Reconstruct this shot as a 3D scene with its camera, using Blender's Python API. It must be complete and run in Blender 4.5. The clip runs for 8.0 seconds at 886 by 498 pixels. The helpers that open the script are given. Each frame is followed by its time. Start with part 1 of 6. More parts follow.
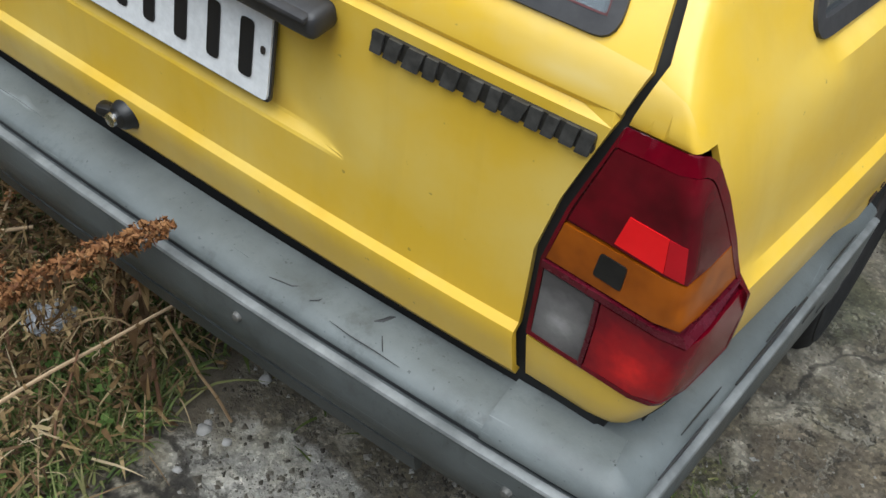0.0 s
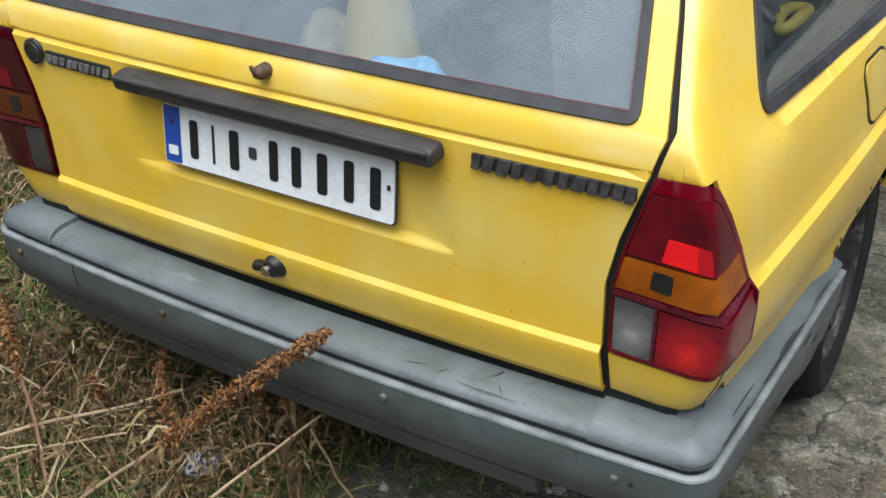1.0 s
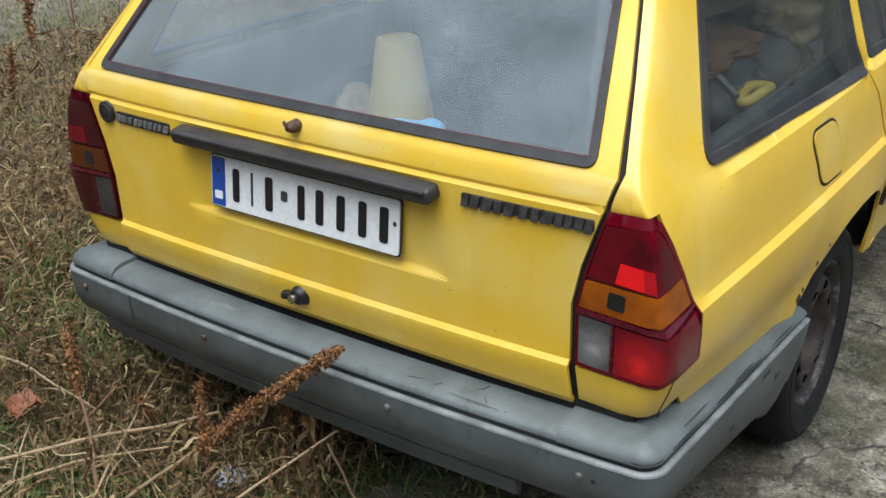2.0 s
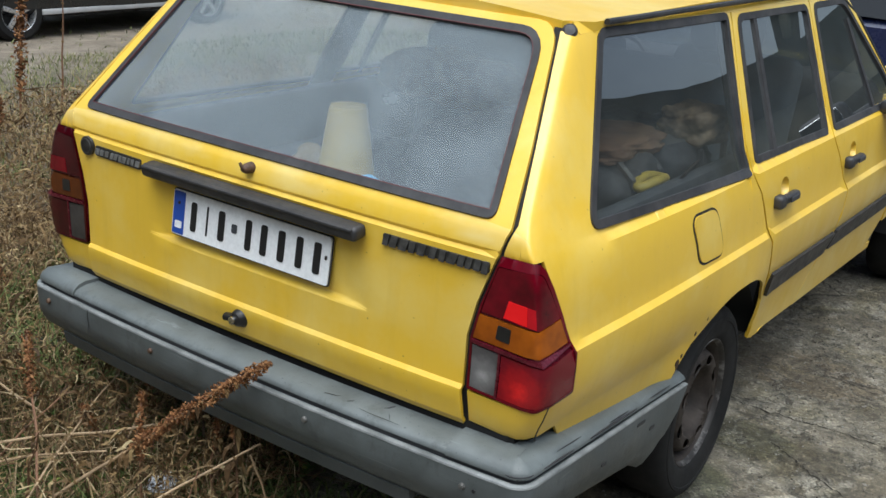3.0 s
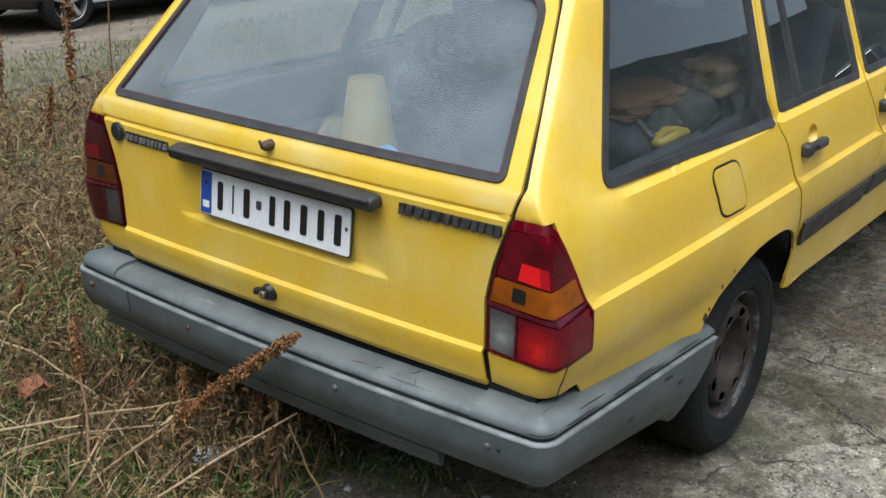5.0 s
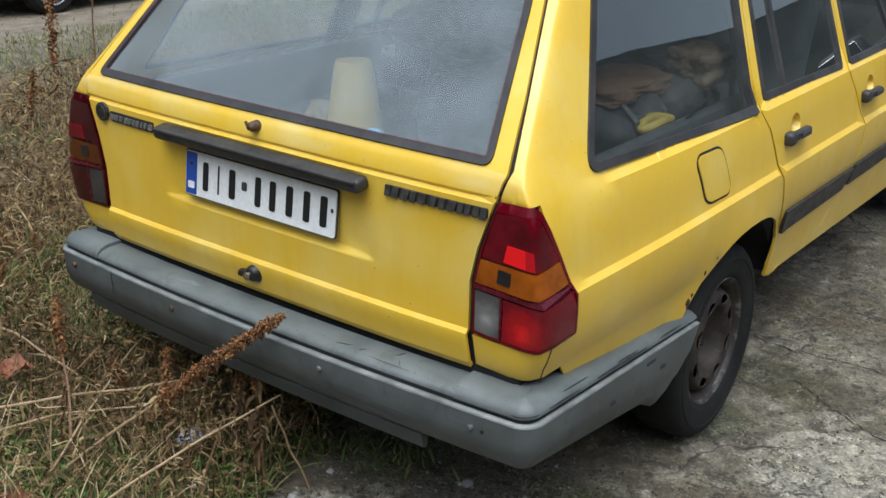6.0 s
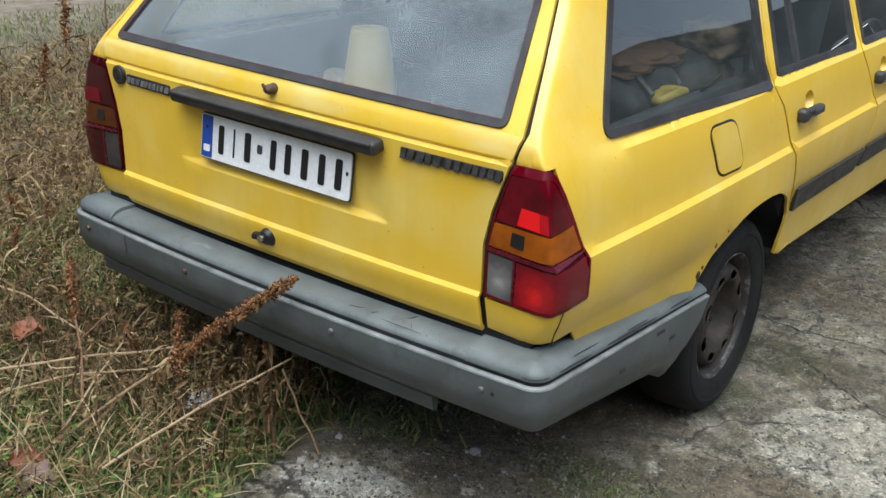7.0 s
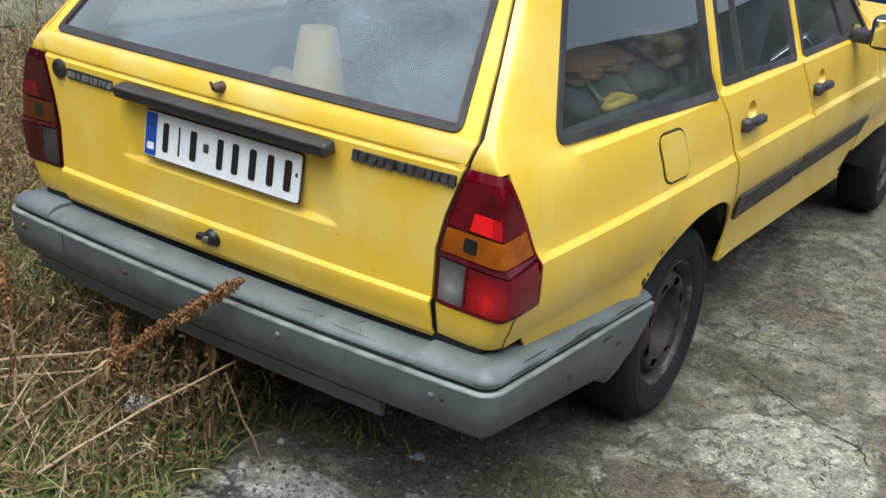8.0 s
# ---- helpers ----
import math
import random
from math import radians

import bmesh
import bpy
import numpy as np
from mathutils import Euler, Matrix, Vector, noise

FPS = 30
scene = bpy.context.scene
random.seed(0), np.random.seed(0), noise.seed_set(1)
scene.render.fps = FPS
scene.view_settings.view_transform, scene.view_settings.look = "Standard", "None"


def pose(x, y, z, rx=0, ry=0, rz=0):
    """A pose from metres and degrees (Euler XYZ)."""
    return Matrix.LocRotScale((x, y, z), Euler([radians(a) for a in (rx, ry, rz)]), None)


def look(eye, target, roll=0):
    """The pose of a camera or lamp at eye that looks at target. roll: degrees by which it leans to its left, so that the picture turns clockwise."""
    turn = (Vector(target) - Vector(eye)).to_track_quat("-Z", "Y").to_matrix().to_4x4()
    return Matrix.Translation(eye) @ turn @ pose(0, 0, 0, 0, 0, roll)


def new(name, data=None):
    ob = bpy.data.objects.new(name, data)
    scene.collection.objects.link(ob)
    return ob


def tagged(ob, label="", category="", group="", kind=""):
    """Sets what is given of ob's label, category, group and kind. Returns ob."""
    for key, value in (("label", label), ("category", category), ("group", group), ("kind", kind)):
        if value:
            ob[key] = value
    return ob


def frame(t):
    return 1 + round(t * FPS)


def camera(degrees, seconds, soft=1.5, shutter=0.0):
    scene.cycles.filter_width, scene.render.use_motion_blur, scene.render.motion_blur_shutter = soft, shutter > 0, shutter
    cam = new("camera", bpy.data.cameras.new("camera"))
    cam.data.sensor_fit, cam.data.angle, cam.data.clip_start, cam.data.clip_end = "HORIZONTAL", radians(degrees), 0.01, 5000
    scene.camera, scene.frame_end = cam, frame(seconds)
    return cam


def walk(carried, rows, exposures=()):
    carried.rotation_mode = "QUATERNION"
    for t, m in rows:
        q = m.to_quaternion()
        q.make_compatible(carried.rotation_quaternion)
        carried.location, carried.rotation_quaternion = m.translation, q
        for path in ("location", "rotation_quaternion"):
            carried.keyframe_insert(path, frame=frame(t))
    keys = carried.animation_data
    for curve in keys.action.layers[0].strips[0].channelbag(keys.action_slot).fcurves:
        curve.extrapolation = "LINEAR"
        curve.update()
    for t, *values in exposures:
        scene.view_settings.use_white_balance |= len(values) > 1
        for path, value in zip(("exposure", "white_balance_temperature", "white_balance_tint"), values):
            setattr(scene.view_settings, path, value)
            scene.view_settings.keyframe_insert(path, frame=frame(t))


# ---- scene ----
cam = camera(44.0, 8.0)
PATH = [
    (0, (1.03, -0.755, 1.557), (0.214, 0.477, 0.209), 7.0),
    (0.5, (1.085, -1.088, 1.624), (0.286, 0.357, 0.496), 0.7),
    (1, (1.201, -1.298, 1.669), (0.253, 0.151, 0.669), -1.8),
    (1.2, (1.277, -1.311, 1.677), (0.23, 0.104, 0.727), -2.9),
    (2.3, (1.56, -1.666, 1.703), (0.47, -0.168, 0.95), -0.8),
    (2.5, (1.622, -1.745, 1.701), (0.555, -0.21, 0.988), 3.3),
    (3, (1.785, -1.764, 1.71), (0.713, -0.209, 1.051), 4.1),
    (3.5, (1.876, -1.718, 1.712), (0.743, -0.224, 1.016), 1.6),
    (4, (1.91, -1.713, 1.706), (0.757, -0.252, 0.974), 0.7),
    (4.5, (1.894, -1.725, 1.708), (0.732, -0.273, 0.971), 0.7),
    (4.7, (1.894, -1.724, 1.73), (0.733, -0.268, 1.002), -0.2),
    (5.8, (1.889, -1.741, 1.724), (0.766, -0.249, 1.009), 1.2),
    (6, (1.895, -1.743, 1.714), (0.772, -0.261, 0.976), 1.0),
    (6.5, (1.898, -1.759, 1.684), (0.768, -0.286, 0.94), 0.6),
    (7, (1.903, -1.785, 1.661), (0.778, -0.313, 0.909), 2.0),
    (7.5, (1.89, -1.791, 1.655), (0.821, -0.277, 0.903), 3.0),
    (8, (1.851, -1.796, 1.658), (0.829, -0.247, 0.914), 4.3),
]
EXPOSURES = [(0.0, 0.11, 5900, 4), (0.5, 0.31, 5900, 4), (1.0, 0.36, 5900, 4), (2.5, 0.19, 5900, 4), (4.5, 0.21, 5900, 4), (6.0, 0.14, 5900, 4), (6.5, 0.22, 5900, 4), (8.0, 0.44, 5900, 4)]
walk(cam, [(t, look(eye, target, roll)) for t, eye, target, roll in PATH], EXPOSURES)

# ---- light ----
world = bpy.data.worlds.new("sky")
scene.world = world
world.use_nodes = True
wn = world.node_tree
wn.nodes.clear()
sky = wn.nodes.new("ShaderNodeTexSky")
sky.sky_type = "NISHITA"
sky.sun_disc = False
sky.sun_elevation, sky.sun_rotation = radians(71), radians(146)
sky.air_density, sky.dust_density, sky.ozone_density = 1.0, 6.0, 1.0
bg = wn.nodes.new("ShaderNodeBackground")
bg.inputs["Strength"].default_value = 0.145
hs = wn.nodes.new("ShaderNodeHueSaturation")
hs.inputs["Saturation"].default_value = 0.65
wo = wn.nodes.new("ShaderNodeOutputWorld")
wn.links.new(sky.outputs[0], hs.inputs["Color"])
wn.links.new(hs.outputs[0], bg.inputs["Color"])
wn.links.new(bg.outputs[0], wo.inputs[0])
sun_data = bpy.data.lights.new("sun", "SUN")
sun_data.energy, sun_data.angle, sun_data.color = 2.3, radians(70), (1.0, 1.0, 1.0)
sun = new("sun", sun_data)
sun.matrix_world = look((1.7, -2.5, 9), (0, 0, 0))


# ---- materials ----
def material(name):
    m = bpy.data.materials.new(name)
    m.use_nodes = True
    t = m.node_tree
    return m, t.nodes, t.links, t.nodes["Principled BSDF"]


def coords(ns, ls, scale):
    tc = ns.new("ShaderNodeTexCoord")
    mp = ns.new("ShaderNodeMapping")
    mp.inputs["Scale"].default_value = (scale, scale, scale) if isinstance(scale, (int, float)) else scale
    ls.new(tc.outputs["Object"], mp.inputs["Vector"])
    return mp.outputs["Vector"]


def noise_node(ns, ls, scale, detail=5.0, rough=0.6):
    n = ns.new("ShaderNodeTexNoise")
    n.inputs["Scale"].default_value = 1.0
    n.inputs["Detail"].default_value = detail
    n.inputs["Roughness"].default_value = rough
    ls.new(coords(ns, ls, scale), n.inputs["Vector"])
    return n.outputs["Fac"]


def ramp(ns, ls, fac, stops):
    r = ns.new("ShaderNodeValToRGB")
    el = r.color_ramp.elements
    while len(el) < len(stops):
        el.new(0.5)
    for e, (p, c) in zip(el, stops):
        e.position = p
        e.color = (*c, 1) if isinstance(c, tuple) else (c, c, c, 1)
    ls.new(fac, r.inputs[0])
    return r.outputs[0]


def mix(ns, ls, fac, a, b, mode="MIX"):
    m = ns.new("ShaderNodeMix")
    m.data_type, m.blend_type = "RGBA", mode
    for sock, v in ((m.inputs[0], fac), (m.inputs[6], a), (m.inputs[7], b)):
        if isinstance(v, (int, float)):
            sock.default_value = v
        elif isinstance(v, tuple):
            sock.default_value = (*v, 1)
        else:
            ls.new(v, sock)
    return m.outputs[2]


def bump(ns, ls, bsdf, height, strength, distance=0.002):
    b = ns.new("ShaderNodeBump")
    b.inputs["Strength"].default_value = strength
    b.inputs["Distance"].default_value = distance
    ls.new(height, b.inputs["Height"])
    ls.new(b.outputs[0], bsdf.inputs["Normal"])


def worn(name, colour, other, rough=0.5, metal=0.0, big=6.0, fine=90.0, bump_fine=0.15, coat=0.0, low=0.35, high=0.7):
    """A surface with stains at a large scale and grain at a small one."""
    m, ns, ls, b = material(name)
    large = ramp(ns, ls, noise_node(ns, ls, big, 6), [(low, 0.0), (high, 1.0)])
    col = mix(ns, ls, large, colour, other)
    grain = noise_node(ns, ls, fine, 3)
    col = mix(ns, ls, 0.18, col, ramp(ns, ls, grain, [(0.3, 0.25), (0.7, 1.0)]), "MULTIPLY")
    ls.new(col, b.inputs["Base Color"])
    ls.new(ramp(ns, ls, noise_node(ns, ls, big * 2.3, 4), [(0.3, max(0.02, rough - 0.1)), (0.7, min(1.0, rough + 0.12))]), b.inputs["Roughness"])
    b.inputs["Metallic"].default_value = metal
    b.inputs["Coat Weight"].default_value = coat
    b.inputs["Coat Roughness"].default_value = 0.25
    if bump_fine:
        bump(ns, ls, b, grain, bump_fine)
    return m


def plain(name, colour, rough=0.5, metal=0.0):
    m, ns, ls, b = material(name)
    b.inputs["Base Color"].default_value = (*colour, 1)
    b.inputs["Roughness"].default_value = rough
    b.inputs["Metallic"].default_value = metal
    return m


def paint_material():
    """Sun-bleached yellow car paint: chalky pale clouds, fine dirt specks and faint vertical runs."""
    m, ns, ls, b = material("yellow_paint")
    clouds = ramp(ns, ls, noise_node(ns, ls, 3.2, 5), [(0.46, 0.0), (0.74, 1.0)])
    col = mix(ns, ls, clouds, (0.77, 0.494, 0.038), (0.81, 0.61, 0.15))
    runs = ramp(ns, ls, noise_node(ns, ls, (26, 26, 1.6), 4), [(0.5, 0.0), (0.85, 1.0)])
    col = mix(ns, ls, mix(ns, ls, 1.0, runs, (0.16, 0.16, 0.16), "MULTIPLY"), col, (0.42, 0.27, 0.05))
    tc = ns.new("ShaderNodeTexCoord")
    sep = ns.new("ShaderNodeSeparateXYZ")
    ls.new(tc.outputs["Object"], sep.inputs[0])
    edge = ramp(ns, ls, sep.outputs["Z"], [(0.978, 0.0), (0.998, 0.60), (0.9999, 0.60)])
    worn_top = mix(ns, ls, 1.0, edge, ramp(ns, ls, noise_node(ns, ls, (4, 4, 9), 4, 0.5), [(0.45, 0.0), (0.70, 1.0)]), "MULTIPLY")
    upper = ns.new("ShaderNodeMath")
    upper.operation = "LESS_THAN"
    upper.inputs[1].default_value = 0.045
    ls.new(sep.outputs["Y"], upper.inputs[0])
    col = mix(ns, ls, mix(ns, ls, 1.0, worn_top, upper.outputs[0], "MULTIPLY"), col, (0.82, 0.71, 0.36))
    specks = ramp(ns, ls, noise_node(ns, ls, 75, 2), [(0.73, 0.0), (0.79, 1.0)])
    col = mix(ns, ls, mix(ns, ls, 1.0, specks, (0.5, 0.5, 0.5), "MULTIPLY"), col, (0.16, 0.10, 0.03))
    ls.new(col, b.inputs["Base Color"])
    ls.new(ramp(ns, ls, noise_node(ns, ls, 8, 4), [(0.3, 0.30), (0.75, 0.48)]), b.inputs["Roughness"])
    b.inputs["Specular IOR Level"].default_value = 0.4
    b.inputs["Coat Weight"].default_value = 0.65
    b.inputs["Coat Roughness"].default_value = 0.24
    bump(ns, ls, b, noise_node(ns, ls, 9, 2), 0.05, 0.004)
    return m


def bumper_material(name="grey_bumper_plastic", tone=1.0):
    """Weathered grey plastic: pale bloom, dark rubbed smears and long fine scratches."""
    m, ns, ls, b = material(name)
    bloom = ramp(ns, ls, noise_node(ns, ls, 5.5, 7, 0.65), [(0.34, (0.092, 0.098, 0.096)), (0.5, (0.126, 0.134, 0.133)), (0.68, (0.162, 0.172, 0.172))])
    smear = ramp(ns, ls, noise_node(ns, ls, (13, 13, 7), 8, 0.72), [(0.56, 0.0), (0.68, 0.55)])
    col = mix(ns, ls, smear, bloom, (0.058, 0.058, 0.054))
    scratch = ramp(ns, ls, noise_node(ns, ls, (5, 5, 190), 3), [(0.66, 0.0), (0.72, 0.5)])
    col = mix(ns, ls, scratch, col, (0.27, 0.285, 0.29))
    pits = ramp(ns, ls, noise_node(ns, ls, 120, 2), [(0.68, 0.0), (0.74, 0.7)])
    col = mix(ns, ls, pits, col, (0.05, 0.05, 0.052))
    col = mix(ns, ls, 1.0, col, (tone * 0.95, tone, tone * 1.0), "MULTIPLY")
    ls.new(col, b.inputs["Base Color"])
    ls.new(ramp(ns, ls, noise_node(ns, ls, 11, 4), [(0.3, 0.38), (0.7, 0.6)]), b.inputs["Roughness"])
    bump(ns, ls, b, noise_node(ns, ls, 22, 8, 0.7), 0.35, 0.004)
    return m


def glass_material(name, tint=(0.8, 0.86, 0.86), dust_haze=0.1, gleam=1.0):
    """Car glass as a thin film: a clear reflecting pane under a dusty veil with sky haze painted in."""
    m, ns, ls, b = material(name)
    out = ns["Material Output"]
    clear = ns.new("ShaderNodeBsdfTransparent")
    clear.inputs[0].default_value = (*tint, 1)
    gloss = ns.new("ShaderNodeBsdfGlossy")
    gloss.inputs["Roughness"].default_value = 0.0
    lw = ns.new("ShaderNodeLayerWeight")
    lw.inputs["Blend"].default_value = 0.5
    pane = ns.new("ShaderNodeMixShader")
    ls.new(ramp(ns, ls, lw.outputs["Facing"], [(0.0, 0.08 * gleam), (0.35, 0.115 * gleam), (0.5, 0.185 * gleam), (0.6, 0.26 * max(1.0, gleam)), (0.7, 0.35 * max(1.0, gleam)), (0.85, 0.62), (1.0, 1.0)]), pane.inputs[0])
    ls.new(clear.outputs[0], pane.inputs[1])
    ls.new(gloss.outputs[0], pane.inputs[2])
    # blue-grey veil: a dusty film plus reflected sky put in as flat colour
    veil = ns.new("ShaderNodeBsdfDiffuse")
    veil.inputs[0].default_value = (0.38, 0.44, 0.475, 1)
    dirt = ramp(ns, ls, noise_node(ns, ls, 6, 7), [(0.25, dust_haze * 0.65), (0.8, min(1.0, dust_haze * 1.4))])
    both = ns.new("ShaderNodeMixShader")
    ls.new(dirt, both.inputs[0])
    ls.new(pane.outputs[0], both.inputs[1])
    ls.new(veil.outputs[0], both.inputs[2])
    ls.new(both.outputs[0], out.inputs["Surface"])
    return m


def lens_material(name, colour, dark, scale=(160, 160, 160)):
    """Ribbed tail lamp plastic."""
    m, ns, ls, b = material(name)
    col = mix(ns, ls, ramp(ns, ls, noise_node(ns, ls, 14, 3), [(0.35, 0.0), (0.7, 1.0)]), colour, dark)
    ls.new(col, b.inputs["Base Color"])
    b.inputs["Roughness"].default_value = 0.12
    b.inputs["Specular IOR Level"].default_value = 0.4
    w = ns.new("ShaderNodeTexWave")
    w.bands_direction = "Z"
    w.inputs["Scale"].default_value = 1.0
    ls.new(coords(ns, ls, scale), w.inputs["Vector"])
    bump(ns, ls, b, w.outputs["Fac"], 0.08, 0.001)
    return m


def glow_lens(name, centre, radius, inner, outer):
    """Ribbed lens whose colour brightens round a centre: the reflector bowl's glow painted in."""
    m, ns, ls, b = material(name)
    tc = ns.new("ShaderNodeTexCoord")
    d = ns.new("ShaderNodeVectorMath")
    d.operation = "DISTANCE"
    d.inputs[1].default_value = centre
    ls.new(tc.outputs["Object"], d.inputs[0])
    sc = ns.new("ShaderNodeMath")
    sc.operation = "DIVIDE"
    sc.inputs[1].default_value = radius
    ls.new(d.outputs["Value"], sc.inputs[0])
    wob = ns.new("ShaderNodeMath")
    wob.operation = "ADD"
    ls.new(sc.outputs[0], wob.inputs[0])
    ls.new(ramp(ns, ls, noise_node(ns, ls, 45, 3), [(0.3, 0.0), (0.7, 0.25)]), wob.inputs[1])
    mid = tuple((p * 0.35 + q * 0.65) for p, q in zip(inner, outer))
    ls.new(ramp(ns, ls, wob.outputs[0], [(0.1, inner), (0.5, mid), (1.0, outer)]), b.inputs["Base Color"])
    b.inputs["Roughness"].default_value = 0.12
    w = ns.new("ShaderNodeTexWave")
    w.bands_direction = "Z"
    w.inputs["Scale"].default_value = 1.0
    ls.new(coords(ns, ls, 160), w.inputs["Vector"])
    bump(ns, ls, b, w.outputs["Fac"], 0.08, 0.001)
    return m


def concrete_material():
    """Ground: old stained concrete where the car stands, dark soil towards the grass, a beaten track far off."""
    m, ns, ls, b = material("ground_mixed")
    tc = ns.new("ShaderNodeTexCoord")
    sep = ns.new("ShaderNodeSeparateXYZ")
    ls.new(tc.outputs["Object"], sep.inputs[0])

    def val(op, a, c):
        n = ns.new("ShaderNodeMath")
        n.operation = op
        for s, v in zip(n.inputs, (a, c)):
            if isinstance(v, (int, float)):
                s.default_value = v
            else:
                ls.new(v, s)
        return n.outputs[0]

    wob = noise_node(ns, ls, 3.2, 8, 0.7)
    wob2 = noise_node(ns, ls, 3.7, 8, 0.7)

    def blob(cx, cy, rx, ry, soft=0.12, wobble=0.9):
        """A stain of its own shape at a place on the ground."""
        dx = val("DIVIDE", val("SUBTRACT", sep.outputs["X"], cx), rx)
        dy = val("DIVIDE", val("SUBTRACT", sep.outputs["Y"], cy), ry)
        dx = val("ADD", dx, val("MULTIPLY", val("SUBTRACT", wob, 0.5), wobble))
        dy = val("ADD", dy, val("MULTIPLY", val("SUBTRACT", wob2, 0.5), wobble))
        d = val("SQRT", val("ADD", val("MULTIPLY", dx, dx), val("MULTIPLY", dy, dy)), 0.0)
        return ramp(ns, ls, d, [(0.80, 1.0), (0.80 + soft, 0.0)])

    conc = ramp(ns, ls, noise_node(ns, ls, 1.7, 9, 0.66), [(0.34, (0.100, 0.086, 0.062)), (0.48, (0.148, 0.131, 0.100)), (0.62, (0.220, 0.202, 0.164))])
    damp = ramp(ns, ls, noise_node(ns, ls, 3.1, 9, 0.66), [(0.51, 0.0), (0.58, 0.7)])
    conc = mix(ns, ls, damp, conc, (0.082, 0.071, 0.049))
    crust_mask = ramp(ns, ls, noise_node(ns, ls, 4.2, 10, 0.68), [(0.51, 0.0), (0.56, 0.8)])
    conc = mix(ns, ls, crust_mask, conc, (0.245, 0.228, 0.190))
    conc = mix(ns, ls, mix(ns, ls, 1.0, blob(1.10, 0.68, 0.34, 0.15), (0.75, 0.75, 0.75), "MULTIPLY"), conc, (0.125, 0.102, 0.072))
    conc = mix(ns, ls, mix(ns, ls, 1.0, blob(0.80, 2.15, 0.30, 0.22), (0.7, 0.7, 0.7), "MULTIPLY"), conc, (0.115, 0.092, 0.062))
    conc = mix(ns, ls, mix(ns, ls, 1.0, blob(1.20, 1.07, 0.31, 0.27, 0.06, 0.45), (0.85, 0.85, 0.85), "MULTIPLY"), conc, (0.335, 0.318, 0.275))
    conc = mix(ns, ls, mix(ns, ls, 1.0, blob(0.26, 0.0, 0.24, 0.13, 0.15), (0.85, 0.85, 0.85), "MULTIPLY"), conc, (0.38, 0.375, 0.355))
    conc = mix(ns, ls, mix(ns, ls, 1.0, blob(0.42, 0.46, 0.40, 0.28, 0.3), (0.8, 0.8, 0.8), "MULTIPLY"), conc, (0.160, 0.137, 0.105))
    moss = mix(ns, ls, 1.0, blob(0.78, 0.46, 0.30, 0.14, 0.35), ramp(ns, ls, noise_node(ns, ls, 26, 5, 0.7), [(0.44, 0.0), (0.54, 0.9)]), "MULTIPLY")
    conc = mix(ns, ls, moss, conc, (0.090, 0.088, 0.040))
    algae = mix(ns, ls, 1.0, blob(0.74, 1.13, 0.16, 0.16, 0.5), (0.7, 0.7, 0.7), "MULTIPLY")
    conc = mix(ns, ls, algae, conc, (0.070, 0.075, 0.040))
    wet = mix(ns, ls, 1.0, blob(0.80, 1.50, 0.20, 0.13, 0.4), (0.7, 0.7, 0.7), "MULTIPLY")
    conc = mix(ns, ls, wet, conc, (0.078, 0.076, 0.046))
    lumps = ramp(ns, ls, noise_node(ns, ls, 17, 10, 0.75), [(0.34, 0.45), (0.45, 0.88), (0.53, 1.08), (0.64, 1.6)])
    conc = mix(ns, ls, 0.9, conc, lumps, "MULTIPLY")
    tint = ramp(ns, ls, noise_node(ns, ls, 4.6, 6, 0.6), [(0.38, (0.86, 0.80, 0.60)), (0.5, (1.0, 0.97, 0.90)), (0.62, (1.12, 1.06, 0.92))])
    conc = mix(ns, ls, 0.8, conc, tint, "MULTIPLY")

    def scarps(scale, level, width, strength):
        """Ragged thin lines where one worn layer ends on another."""
        gap = val("ABSOLUTE", val("SUBTRACT", noise_node(ns, ls, scale, 9, 0.62), level), 0.0)
        where = ramp(ns, ls, noise_node(ns, ls, scale * 0.7, 4), [(0.45, 0.0), (0.58, strength)])
        return mix(ns, ls, 1.0, ramp(ns, ls, gap, [(0.0, 1.0), (width, 0.0)]), where, "MULTIPLY")
    edges = mix(ns, ls, 1.0, scarps(2.6, 0.5, 0.006, 0.95), scarps(7.5, 0.48, 0.010, 0.85), "LIGHTEN")
    conc = mix(ns, ls, edges, conc, (0.032, 0.027, 0.019))
    rims = mix(ns, ls, 1.0, scarps(2.6, 0.512, 0.010, 0.7), scarps(7.5, 0.50, 0.014, 0.6), "LIGHTEN")
    conc = mix(ns, ls, rims, conc, (0.25, 0.235, 0.195))
    cells = ns.new("ShaderNodeTexVoronoi")
    cells.inputs["Scale"].default_value = 150.0
    ls.new(tc.outputs["Object"], cells.inputs["Vector"])
    grains = ns.new("ShaderNodeSeparateColor")
    ls.new(cells.outputs["Color"], grains.inputs[0])
    conc = mix(ns, ls, 0.75, conc, ramp(ns, ls, grains.outputs[0], [(0.0, 0.55), (0.5, 0.97), (0.88, 1.12), (0.95, 1.7)]), "MULTIPLY")
    pits = ramp(ns, ls, noise_node(ns, ls, 24, 8, 0.62), [(0.59, 0.0), (0.64, 0.75)])
    conc = mix(ns, ls, pits, conc, (0.048, 0.041, 0.030))
    chips = ramp(ns, ls, noise_node(ns, ls, 33, 6, 0.6), [(0.655, 0.0), (0.68, 0.7)])
    conc = mix(ns, ls, chips, conc, (0.30, 0.285, 0.245))
    cr = ns.new("ShaderNodeTexVoronoi")
    cr.feature = "DISTANCE_TO_EDGE"
    wv = ns.new("ShaderNodeVectorMath")
    wv.operation = "ADD"
    nz = ns.new("ShaderNodeTexNoise")
    nz.inputs["Scale"].default_value = 3.0
    nz.inputs["Detail"].default_value = 6.0
